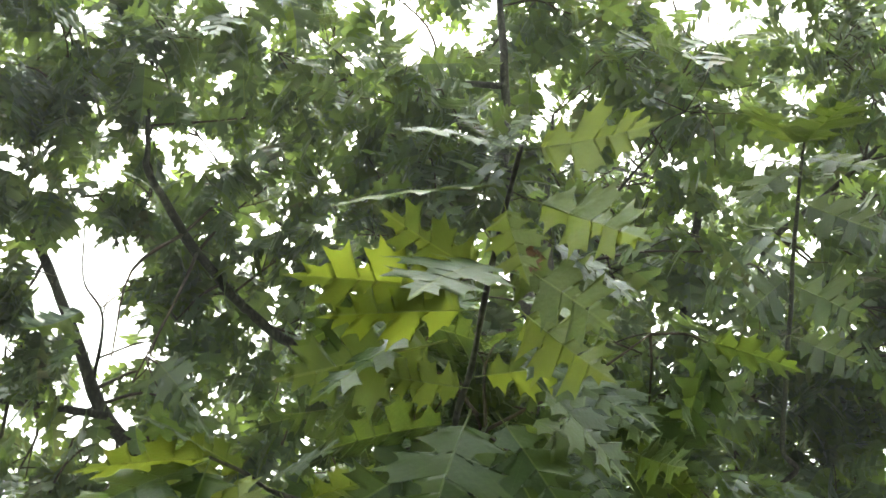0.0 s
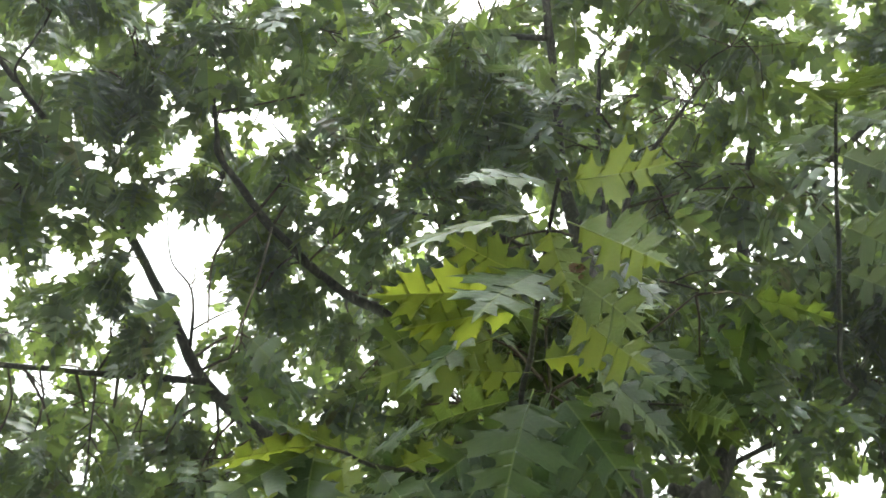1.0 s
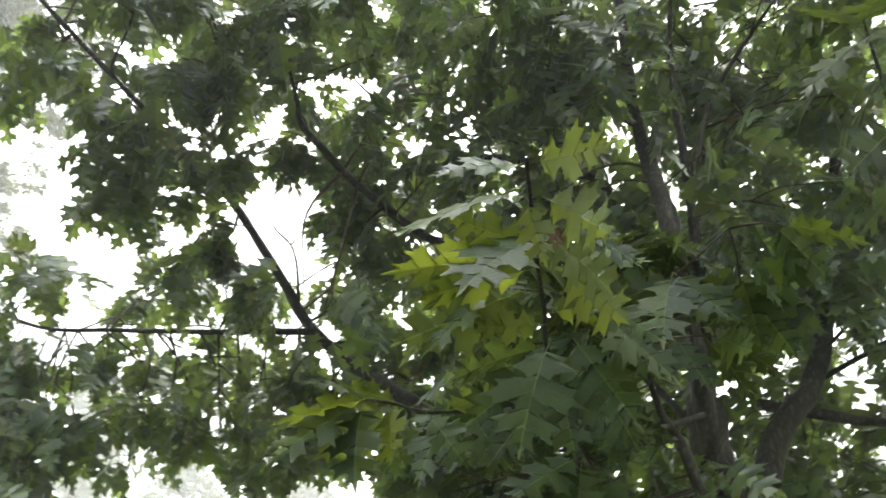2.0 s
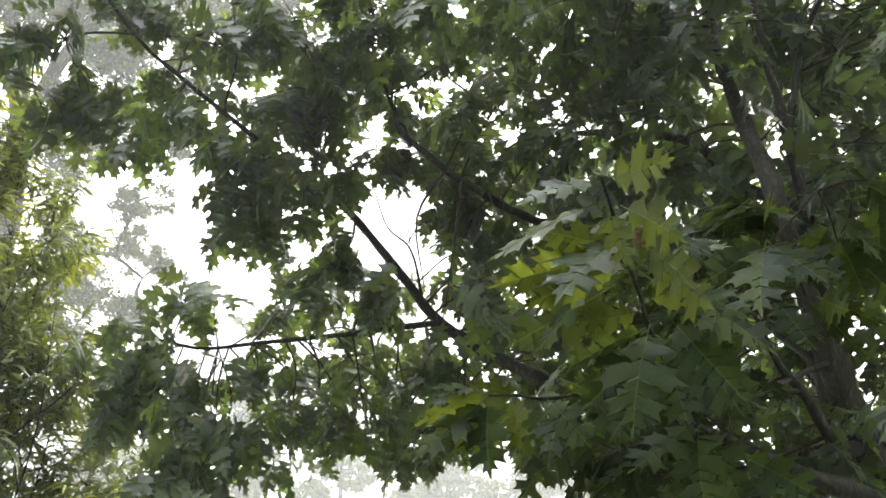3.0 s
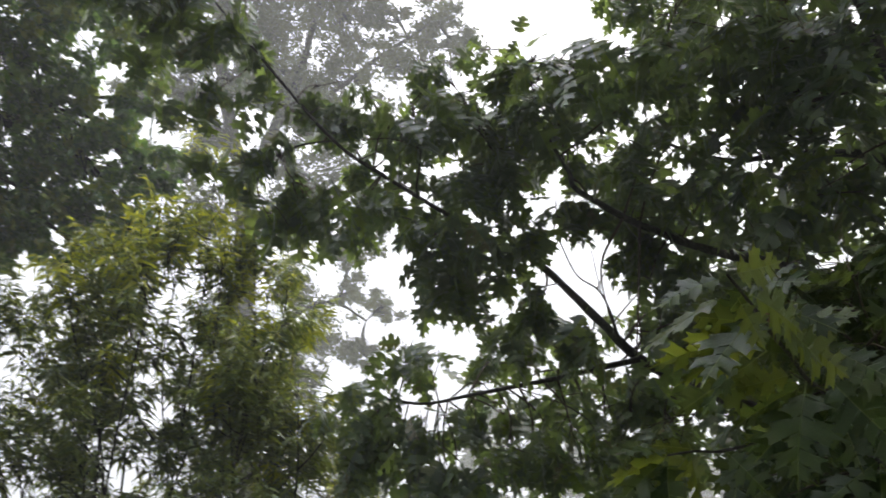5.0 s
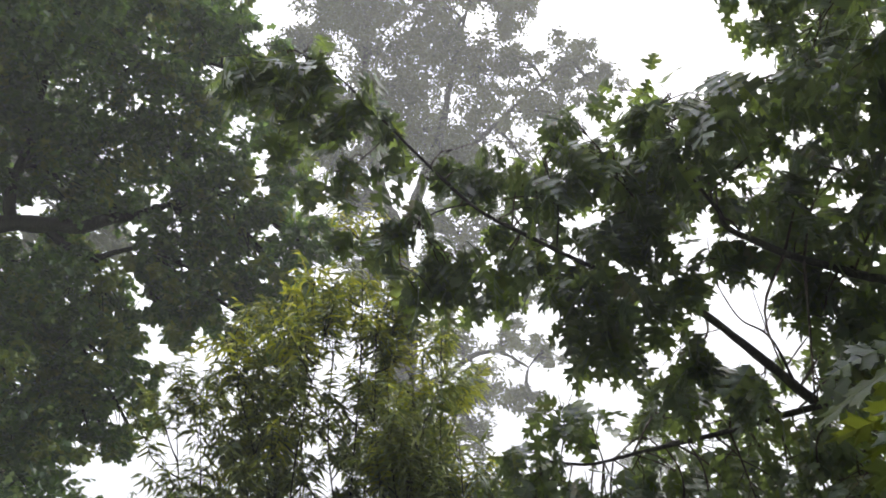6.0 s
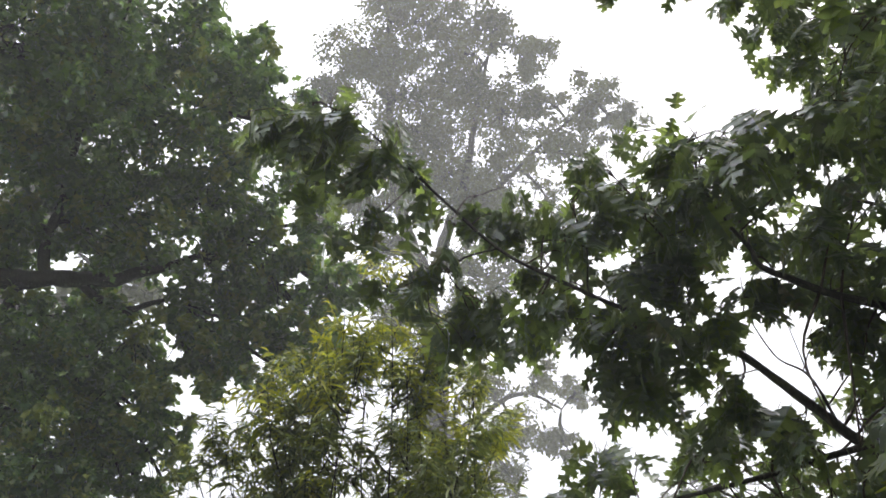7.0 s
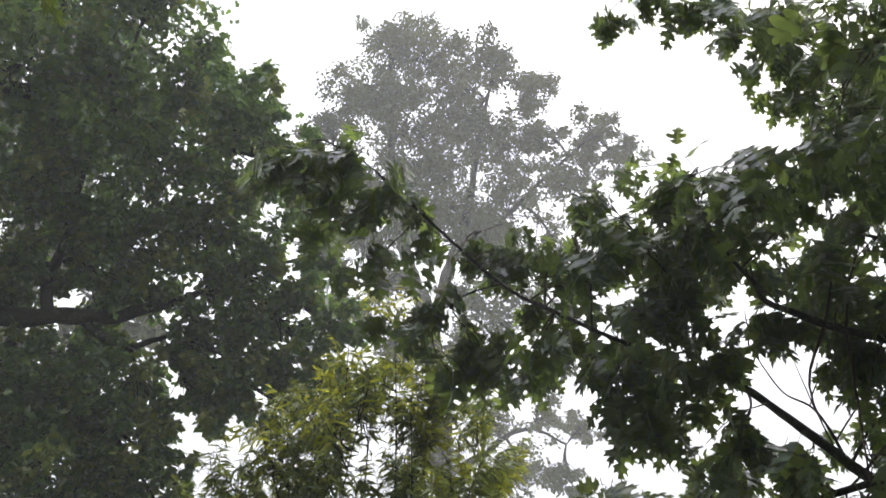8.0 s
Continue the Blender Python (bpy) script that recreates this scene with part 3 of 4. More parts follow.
# sprays of leaves: place, reach, twigs
def sprays(tree, rows, **how):
    for x, y, z, size, twigs in rows:
        tree.bunch((x, y, z), size, twigs, **how)


# outer end of the long limb
sprays(oak, [
    (-1.722, 1.138, 3.607, 0.14, 3), (-1.808, 1.013, 3.596, 0.13, 3), (-1.659, 1.156, 3.826, 0.13, 3), (-1.784, 1.211, 3.376, 0.14, 3), (-1.703, 1.317, 3.479, 0.12, 3),
    (-1.548, 1.393, 3.408, 0.10, 2), (-1.424, 1.476, 3.465, 0.08, 2), (-1.717, 0.860, 4.053, 0.15, 4), (-1.754, 0.662, 4.182, 0.14, 3), (-1.862, 0.494, 4.204, 0.12, 2),
    (-1.746, 0.894, 3.838, 0.13, 4), (-1.537, 1.252, 3.915, 0.11, 3), (-1.784, 0.975, 3.554, 0.12, 3), (-1.663, 1.260, 3.483, 0.12, 4), (-1.736, 0.774, 4.151, 0.14, 4), (-1.660, 0.933, 4.151, 0.13, 4), (-1.644, 1.092, 3.995, 0.11, 3), (-1.862, 0.662, 4.064, 0.12, 3), (-1.752, 0.564, 4.290, 0.10, 3), (-1.687, 0.680, 4.310, 0.10, 3), (-1.834, 0.456, 4.243, 0.10, 3), (-1.635, 0.801, 4.236, 0.10, 3)], hang=1.9, n=6, length=0.15)
# along its middle
sprays(oak, [
    (-1.262, 1.376, 3.554, 0.14, 4), (-1.169, 1.355, 3.655, 0.14, 4), (-1.086, 1.566, 3.607, 0.16, 4), (-0.973, 1.629, 3.711, 0.15, 4), (-1.141, 1.629, 3.494, 0.13, 4),
    (-1.037, 1.748, 3.536, 0.13, 4), (-1.347, 1.603, 3.216, 0.13, 4), (-1.256, 1.728, 3.258, 0.14, 5), (-1.384, 1.671, 3.073, 0.09, 3), (-1.182, 1.766, 3.384, 0.12, 4),
    (-0.914, 1.793, 3.663, 0.15, 4), (-0.788, 1.836, 3.777, 0.13, 4), (-1.075, 1.992, 3.376, 0.12, 4), (-0.959, 2.045, 3.403, 0.12, 4), (-1.358, 1.482, 3.253, 0.08, 3),
    (-1.218, 1.600, 3.363, 0.10, 4), (-1.257, 1.914, 3.198, 0.10, 3)], hang=1.3)
# between the long limb and the low one
sprays(oak, [
    (-1.370, 2.014, 2.998, 0.12, 4), (-1.489, 2.027, 2.923, 0.11, 4), (-1.245, 2.120, 2.971, 0.12, 4), (-1.199, 2.190, 2.889, 0.10, 3), (-1.248, 1.994, 3.078, 0.11, 4),
    (-1.036, 2.563, 3.218, 0.13, 5), (-1.041, 2.686, 3.081, 0.12, 4), (-1.537, 2.508, 2.795, 0.12, 4), (-1.428, 2.592, 2.764, 0.12, 4), (-1.302, 2.658, 2.796, 0.10, 3),
    (-1.753, 2.338, 2.810, 0.10, 4), (-1.517, 2.210, 2.579, 0.13, 5), (-1.353, 2.268, 2.576, 0.13, 5), (-1.607, 2.155, 2.525, 0.12, 4)], hang=0.95)
# the low limb's end
sprays(oak, [
    (-1.890, 1.901, 3.138, 0.09, 3), (-1.840, 2.006, 3.048, 0.10, 3), (-2.055, 1.837, 2.932, 0.13, 4), (-2.223, 1.838, 2.859, 0.13, 4), (-2.036, 1.910, 2.831, 0.12, 5),
    (-1.918, 2.004, 2.734, 0.13, 5), (-1.862, 2.039, 2.599, 0.12, 4), (-1.890, 1.902, 2.481, 0.13, 4), (-1.834, 1.987, 2.391, 0.12, 4), (-1.786, 2.108, 2.793, 0.08, 3), (-2.246, 1.885, 2.694, 0.09, 3), (-1.981, 1.898, 2.642, 0.12, 5), (-1.796, 1.897, 2.328, 0.13, 5), (-1.794, 2.001, 2.477, 0.11, 4), (-2.089, 1.879, 2.770, 0.12, 4)], hang=1.3)
# leaves about the low limb's root, and behind it
sprays(oak, [
    (-1.885, 2.536, 3.154, 0.14, 5), (-1.971, 2.557, 2.965, 0.14, 5), (-1.810, 2.524, 3.282, 0.12, 4), (-1.786, 2.730, 2.899, 0.14, 5), (-1.696, 2.728, 3.051, 0.13, 5),
    (-1.476, 2.682, 3.175, 0.12, 4), (-1.232, 2.813, 3.183, 0.13, 5), (-1.474, 2.799, 2.920, 0.13, 5), (-1.617, 2.787, 2.708, 0.13, 5), (-1.731, 2.738, 2.619, 0.12, 4),
    (-1.945, 2.676, 2.720, 0.13, 5), (-2.001, 2.675, 2.579, 0.12, 4), (-1.270, 2.872, 2.687, 0.13, 5), (-1.340, 2.792, 2.818, 0.13, 5), (-1.071, 2.877, 2.936, 0.13, 5)], hang=0.9, length=0.135)
sprays(oak, [
    (-0.828, 2.407, 2.512, 0.14, 5), (-0.984, 2.325, 2.530, 0.14, 5), (-1.108, 2.283, 2.429, 0.13, 5), (-0.850, 2.775, 2.763, 0.14, 5), (-0.963, 2.763, 2.982, 0.13, 5), (-0.544, 2.335, 2.752, 0.14, 5)], hang=0.9, length=0.135)
# round the second limb and the first crotch
sprays(oak, [
    (-0.777, 2.113, 3.447, 0.15, 6), (-0.635, 2.128, 3.517, 0.15, 6), (-0.486, 2.056, 3.519, 0.16, 6), (-0.595, 2.010, 3.691, 0.14, 5), (-0.356, 2.006, 3.642, 0.16, 6),
    (-0.278, 2.041, 3.460, 0.16, 6), (-0.162, 1.996, 3.560, 0.16, 6), (-0.855, 2.176, 3.291, 0.11, 5), (-0.584, 2.184, 3.274, 0.13, 5), (-0.845, 2.305, 3.185, 0.12, 5),
    (-0.337, 2.045, 3.243, 0.14, 5), (-0.123, 2.038, 3.342, 0.15, 6), (-0.059, 2.026, 3.550, 0.15, 5), (-0.540, 2.307, 3.082, 0.13, 5), (-0.141, 2.087, 3.059, 0.12, 4)], hang=0.7)
sprays(oak, [
    (-1.191, 1.689, 3.787, 0.16, 5), (-1.221, 1.528, 3.915, 0.13, 4), (-0.982, 1.855, 3.959, 0.14, 3), (-0.902, 1.960, 3.907, 0.12, 2), (-0.931, 1.971, 3.696, 0.14, 3),
    (-1.184, 1.794, 3.584, 0.15, 6), (-1.394, 1.702, 3.346, 0.13, 5), (-1.238, 1.835, 3.364, 0.14, 6), (-1.439, 1.757, 3.198, 0.10, 4), (-0.968, 2.242, 3.677, 0.14, 3),
    (-0.993, 2.345, 3.494, 0.14, 4), (-0.848, 2.441, 3.872, 0.16, 2), (-0.875, 2.568, 3.660, 0.16, 3),
    (-1.671, 1.462, 3.849, 0.12, 4), (-1.674, 1.632, 3.679, 0.12, 4), (-1.494, 1.670, 3.851, 0.12, 4), (-1.728, 1.557, 3.484, 0.10, 3), (-1.561, 1.731, 3.613, 0.12, 4)], hang=1.0, length=0.135)
# about the upper stems
sprays(oak, [
    (0.159, 2.558, 3.714, 0.18, 5), (0.329, 2.664, 3.749, 0.18, 5), (0.425, 2.596, 3.482, 0.18, 5), (0.538, 2.616, 3.634, 0.18, 5), (0.181, 2.957, 3.646, 0.16, 4),
    (0.325, 2.609, 3.251, 0.16, 5), (0.381, 2.511, 2.989, 0.16, 5), (0.202, 2.840, 3.221, 0.15, 5), (0.293, 2.476, 2.806, 0.16, 5), (0.255, 2.935, 4.216, 0.18, 5),
    (0.399, 3.083, 4.017, 0.18, 5), (0.578, 2.986, 4.129, 0.18, 5), (0.279, 3.095, 3.826, 0.16, 5), (0.636, 3.056, 3.849, 0.18, 5), (0.151, 2.949, 4.354, 0.16, 4)], hang=0.7)
# at the top of the first view
sprays(oak, [
    (-1.314, 2.089, 4.386, 0.16, 3), (-0.643, 1.481, 3.558, 0.11, 3), (-1.459, 2.023, 4.211, 0.15, 3), (-0.784, 1.587, 3.545, 0.11, 3), (-0.737, 2.401, 4.649, 0.16, 4), (1.226, 2.287, 4.214, 0.16, 4), (1.257, 2.238, 3.953, 0.16, 4)], hang=0.7)
# before the stems
sprays(oak, [
    (-0.247, 2.114, 3.225, 0.14, 4), (-0.081, 2.089, 3.111, 0.13, 4), (-0.424, 2.122, 3.336, 0.14, 4), (0.520, 2.370, 2.820, 0.16, 5), (0.624, 2.404, 2.961, 0.16, 5),
    (0.500, 2.385, 3.032, 0.15, 4), (0.344, 2.303, 2.751, 0.15, 5), (0.296, 2.237, 2.905, 0.14, 4), (0.597, 2.411, 2.687, 0.15, 4), (0.772, 3.121, 3.019, 0.15, 4),
    (0.928, 2.973, 2.998, 0.15, 4), (1.117, 2.951, 2.892, 0.15, 4), (1.236, 2.867, 2.972, 0.15, 4), (0.667, 2.993, 3.110, 0.14, 4), (0.830, 3.053, 2.872, 0.14, 4), (1.083, 2.994, 3.089, 0.14, 4)], hang=0.7)
# before the high limbs
sprays(oak, [
    (-1.064, 1.984, 3.844, 0.12, 4), (-1.024, 2.052, 3.658, 0.12, 4), (-0.834, 1.660, 3.672, 0.11, 4), (-0.243, 1.742, 3.534, 0.11, 4), (-0.093, 1.777, 3.523, 0.11, 4), (-0.461, 1.847, 3.662, 0.12, 4),
    (-1.465, 2.068, 3.956, 0.15, 5), (-1.355, 2.236, 3.881, 0.13, 4), (0.022, 2.064, 3.579, 0.16, 4), (0.095, 2.068, 3.418, 0.16, 4), (0.130, 2.073, 3.597, 0.16, 3)], hang=0.8)
# behind the near shoots
sprays(oak, [
    (-1.130, 3.225, 3.505, 0.14, 5), (-0.928, 3.330, 3.443, 0.14, 5), (-0.834, 3.286, 3.579, 0.13, 5), (-1.011, 3.263, 3.285, 0.14, 5), (1.015, 2.844, 2.790, 0.15, 5), (1.116, 2.782, 2.854, 0.15, 5),
    (1.043, 2.925, 3.118, 0.14, 5), (1.199, 2.847, 3.158, 0.15, 5), (1.225, 2.786, 3.253, 0.13, 4), (0.261, 2.679, 4.793, 0.18, 5), (0.479, 2.773, 4.689, 0.18, 5), (0.103, 2.718, 4.632, 0.15, 4), (0.618, 2.687, 4.875, 0.18, 4), (-0.497, 1.408, 3.407, 0.10, 3)], hang=0.8)
# low and to the side of the first view
sprays(oak, [
    (1.278, 2.363, 4.459, 0.18, 5), (1.387, 2.305, 4.315, 0.18, 5), (1.224, 2.486, 4.654, 0.16, 4), (1.239, 2.762, 3.398, 0.15, 5), (1.324, 2.649, 3.506, 0.15, 5), (0.940, 2.928, 3.317, 0.14, 4), (1.249, 2.794, 3.115, 0.15, 5),
    (1.147, 2.889, 3.250, 0.15, 5), (1.167, 2.855, 3.065, 0.15, 5), (-1.123, 3.190, 3.809, 0.13, 4), (-0.893, 3.178, 3.946, 0.13, 4), (-0.740, 3.264, 3.794, 0.13, 4), (-0.926, 3.302, 3.648, 0.13, 4), (-0.891, 3.151, 2.994, 0.14, 5), (-0.766, 3.227, 2.889, 0.14, 5), (-1.383, 2.711, 2.630, 0.14, 5), (-1.280, 2.791, 2.544, 0.14, 4), (-0.878, 3.166, 2.608, 0.14, 5), (0.405, 2.894, 3.625, 0.15, 4), (0.967, 2.731, 3.320, 0.16, 5), (1.008, 2.828, 3.103, 0.15, 4)], hang=0.8)
# the middle of the long limb, seen from the side
sprays(oak, [(-1.430, 1.705, 3.929, 0.11, 3), (-1.367, 1.841, 3.759, 0.12, 3), (-1.589, 1.592, 3.780, 0.10, 3), (-1.226, 1.975, 3.925, 0.12, 3), (-1.548, 1.802, 3.594, 0.11, 3), (-1.615, 1.414, 3.915, 0.10, 3), (-0.988, 2.432, 3.727, 0.12, 3), (-0.982, 2.423, 3.537, 0.12, 3), (-0.754, 1.835, 2.680, 0.13, 4), (-0.840, 1.872, 2.766, 0.12, 3)], hang=1.1)
# about the foot of the low limbs
sprays(oak, [(0.020, 2.234, 2.175, 0.13, 4), (0.118, 2.242, 2.218, 0.13, 4), (-0.046, 2.127, 2.116, 0.12, 4), (0.097, 2.154, 2.094, 0.13, 4), (0.042, 2.371, 2.862, 0.13, 4), (-0.002, 2.411, 3.015, 0.11, 3)], hang=0.8)
# under the long limb
sprays(oak, [(-1.267, 2.015, 3.051, 0.09, 4), (-1.285, 2.127, 2.950, 0.09, 4), (-1.215, 2.214, 2.884, 0.09, 4), (-1.129, 2.268, 2.858, 0.09, 4), (-0.855, 2.185, 3.065, 0.09, 4), (-0.945, 2.276, 3.233, 0.09, 4), (-0.796, 2.270, 3.240, 0.09, 4)], hang=1.2)
# before the roots of the long limbs
sprays(oak, [(-0.534, 2.467, 3.134, 0.11, 4), (-0.378, 2.452, 3.010, 0.11, 4), (-0.229, 2.416, 2.903, 0.11, 4), (-0.132, 2.456, 2.838, 0.10, 3), (-0.637, 2.267, 2.504, 0.11, 4), (-0.476, 2.249, 2.385, 0.11, 4), (-0.344, 2.114, 2.891, 0.11, 3), (-0.210, 2.093, 2.776, 0.11, 3)], hang=0.8)
# under the shoot that reaches out
sprays(oak, [
    (-0.370, 2.106, 2.203, 0.14, 4), (-0.212, 2.059, 2.127, 0.14, 4), (-0.078, 2.092, 2.108, 0.13, 4), (-0.283, 2.111, 2.315, 0.14, 4), (-0.441, 1.989, 2.112, 0.14, 4),
    (0.030, 2.176, 2.325, 0.12, 3), (-0.574, 2.127, 2.274, 0.14, 4), (-0.267, 1.797, 2.196, 0.14, 4), (-0.163, 1.816, 2.297, 0.14, 4), (-0.370, 1.759, 2.172, 0.14, 4), (-0.154, 2.255, 2.280, 0.12, 3)], hang=0.8, length=0.135)
# high in the crown, where it hangs over the gap
limbs = oak.samples
oak.samples = [row for row in limbs if row[2] > 4.2]
sprays(oak, [
    (-1.08, 2.03, 5.30, 0.09, 2), (-0.75, 2.45, 4.99, 0.18, 4), (-0.66, 2.55, 4.94, 0.22, 6), (-0.56, 2.73, 4.80, 0.22, 6),
    (-0.79, 2.58, 4.70, 0.14, 3), (-0.82, 2.64, 4.47, 0.14, 3), (-0.68, 2.70, 4.47, 0.22, 6), (-0.852, 2.651, 4.264, 0.16, 5), (-0.774, 2.757, 4.173, 0.2, 6)], hang=1.5, n=7)
# the fringe that hangs from its end
sprays(oak, [
    (-1.16, 1.90, 5.15, 0.07, 3), (-1.07, 2.01, 5.22, 0.07, 2), (-1.01, 2.19, 5.16, 0.09, 4), (-0.95, 2.36, 5.24, 0.11, 4), (-0.97, 2.56, 5.24, 0.13, 5), (-0.90, 2.72, 5.20, 0.15, 6),
    (-0.94, 2.84, 5.03, 0.12, 5), (-1.10, 2.88, 4.95, 0.10, 4), (-0.85, 3.09, 5.12, 0.16, 6), (-0.91, 3.27, 4.92, 0.15, 5), (-0.80, 2.95, 4.85, 0.15, 5)], hang=1.9, n=7)

oak.samples = limbs


def crown(tree, low, high, count, size=0.2, twigs=4, **how):
    """Sprays spread through a part of the crown."""
    tree.first = 10
    for _ in range(count):
        spot = Vector([rnd(a, b) for a, b in zip(low, high)])
        tree.bunch(spot, size * rnd(0.8, 1.2), twigs, **how)
    tree.first = 0


crown(oak, (-0.3, 2.1, 3.0), (0.9, 3.3, 5.2), 42, 0.22, 5, hang=0.6)
crown(oak, (0.5, 2.2, 3.0), (2.3, 2.9, 5.0), 24, 0.22, 5, hang=0.6)
crown(oak, (0.5, 2.9, 2.3), (2.3, 3.9, 5.0), 30, 0.22, 5, hang=0.6)
crown(oak, (-1.3, 2.9, 3.4), (0.4, 4.4, 5.6), 26, 0.22, 3, hang=0.5)
crown(oak, (-0.7, 2.6, 2.4), (0.4, 4.2, 3.4), 40, 0.2, 5, hang=0.65)
crown(oak, (0.2, 2.8, 1.9), (2.2, 4.5, 2.9), 42, 0.22, 5, hang=0.65)
crown(oak, (-0.5, 1.9, 4.1), (0.9, 3.0, 5.6), 30, 0.2, 5, hang=0.65)
crown(oak, (0.8, 2.0, 3.6), (2.2, 3.0, 5.2), 7, 0.2, 5, hang=0.65)
crown(oak, (0.9, 2.2, 2.0), (2.4, 3.6, 4.2), 34, 0.2, 5, hang=0.65)
crown(oak, (0.4, 3.3, 3.2), (2.6, 4.6, 6.0), 34, 0.24, 4, hang=0.6)
crown(oak, (1.3, 2.9, 1.7), (2.6, 4.4, 2.7), 10, 0.2, 4, hang=0.65)
crown(oak, (0.35, 3.0, 2.2), (0.9, 4.3, 2.8), 14, 0.2, 4, hang=0.65)


def near_leaf(branch, base, tip, face, width=1.0, fresh=False, dead=False):
    """One leaf of the near shoots, from its stalk's foot to its tip, its upper side turned towards face."""
    a, b = Vector(base), Vector(tip)
    d = b - a
    length = d.length / 1.2
    d.normalize()
    up = Vector(face)
    up = (up - d * up.dot(d)).normalized()
    m = np.array(Matrix((d.cross(up), d, up)).transposed()) * length
    m[:, 0] *= width
    out = np.eye(4)
    out[:3, :3], out[:3, 3] = m, a
    ob = oak.single(random.randrange(10), out, branch, fresh)
    if dead:
        ob.data = ob.data.copy()
        ob.data.materials.clear()
        ob.data.materials.append(DEAD_LEAF)
        tagged(ob, "withered reddish-brown leaf")


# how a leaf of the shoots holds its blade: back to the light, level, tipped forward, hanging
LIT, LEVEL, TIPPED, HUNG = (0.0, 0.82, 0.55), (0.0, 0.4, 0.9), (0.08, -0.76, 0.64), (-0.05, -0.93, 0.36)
# the top of the shoot that reaches out
for base, tip, face, width in (
        ((0.082, 0.757, 2.316), (0.186, 0.700, 2.275), (0.35, 0.85, 0.3), 0.82), ((0.077, 0.757, 2.314), (-0.014, 0.690, 2.300), (-0.05, -0.86, 0.50), 1.1),
        ((0.057, 0.790, 2.305), (-0.086, 0.732, 2.252), (0, -0.66, 0.75), 0.75), ((0.056, 0.904, 2.303), (-0.020, 0.764, 2.202), (0, -0.92, 0.4), 1.05),
        ((0.084, 0.795, 2.294), (0.180, 0.735, 2.192), (-0.3, 0.75, 0.6), 0.75), ((0.095, 0.833, 2.282), (0.184, 0.838, 2.216), TIPPED, 0.85),
        ((0.062, 0.876, 2.292), (0.163, 0.823, 2.178), LIT, 0.8), ((0.073, 0.929, 2.270), (0.158, 0.899, 2.160), LIT, 1.0),
        ((0.063, 0.801, 2.298), (0.080, 0.815, 2.212), LIT, 0.9), ((0.047, 0.901, 2.286), (-0.058, 0.848, 2.324), (-0.1, 0.7, 0.7), 0.9),
        ((0.029, 0.923, 2.285), (-0.142, 0.864, 2.275), LEVEL, 0.9), ((0.037, 0.951, 2.281), (-0.113, 0.881, 2.237), LEVEL, 0.9)):
    # all but the leaves tipped well forward take the lit colour
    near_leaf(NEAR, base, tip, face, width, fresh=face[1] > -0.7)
# its middle and lower leaves
for base, tip, face, width in (
        ((-0.02, 0.967, 2.275), (-0.121, 0.937, 2.180), (-0.5, -0.8, 0.35), 0.95), ((0.002, 0.997, 2.274), (-0.169, 0.962, 2.206), LIT, 1.0),
        ((0.026, 1.027, 2.233), (-0.070, 0.987, 2.226), LIT, 1.0), ((0.028, 1.039, 2.253), (0.138, 1.005, 2.250), LIT, 0.9),
        ((0.024, 1.066, 2.227), (-0.030, 1.014, 2.060), HUNG, 1.1), ((0.051, 1.081, 2.231), (0.133, 1.046, 2.092), (0.35, -0.9, 0.3), 1.0),
        ((0.094, 1.002, 2.254), (0.181, 0.954, 2.165), TIPPED, 0.85), ((0.083, 1.077, 2.228), (0.174, 1.045, 2.152), TIPPED, 0.85),
        ((0.048, 1.130, 2.228), (0.124, 1.135, 2.080), LIT, 0.95), ((0.004, 1.136, 2.245), (-0.136, 1.059, 2.194), LEVEL, 0.9),
        ((0.002, 1.161, 2.243), (-0.112, 1.108, 2.118), LIT, 1.0)):
    # lit colour only for blades backing the light near the shoot's end
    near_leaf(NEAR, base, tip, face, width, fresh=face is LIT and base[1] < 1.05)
for base, tip, face, width in (
        ((0.060, 1.124, 2.241), (0.169, 1.094, 2.212), LEVEL, 0.85), ((-0.005, 1.234, 2.238), (0.015, 1.228, 2.090), LIT, 1.0),
        ((0.090, 1.037, 2.250), (0.197, 1.064, 2.150), TIPPED, 0.9), ((0.062, 1.003, 2.277), (0.144, 0.980, 2.202), TIPPED, 0.85),
        ((0.066, 0.936, 2.287), (0.182, 0.944, 2.264), TIPPED, 0.8), ((0.0, 1.16, 2.24), (0.11, 1.20, 2.14), HUNG, 1.0),
        ((-0.01, 1.25, 2.23), (-0.12, 1.21, 2.10), HUNG, 1.0), ((-0.01, 1.28, 2.23), (0.12, 1.30, 2.13), HUNG, 1.0)):
    near_leaf(NEAR, base, tip, face, width)
near_leaf(NEAR, (0.071, 0.86, 2.292), (0.096, 0.85, 2.255), LIT, 1.0, dead=True)
near_leaf(NEAR, (0.074, 0.86, 2.290), (0.104, 0.845, 2.270), LEVEL, 0.7, dead=True)
# the shoots beside it and under it
for base, tip, face in (
        ((0.184, 1.330, 2.417), (0.256, 1.265, 2.308), TIPPED), ((0.184, 1.330, 2.417), (0.145, 1.230, 2.269), HUNG), ((0.184, 1.36, 2.42), (0.06, 1.30, 2.36), LIT), ((0.182, 1.45, 2.44), (0.29, 1.41, 2.35), HUNG)):
    near_leaf(SIDE_SHOOT, base, tip, face)
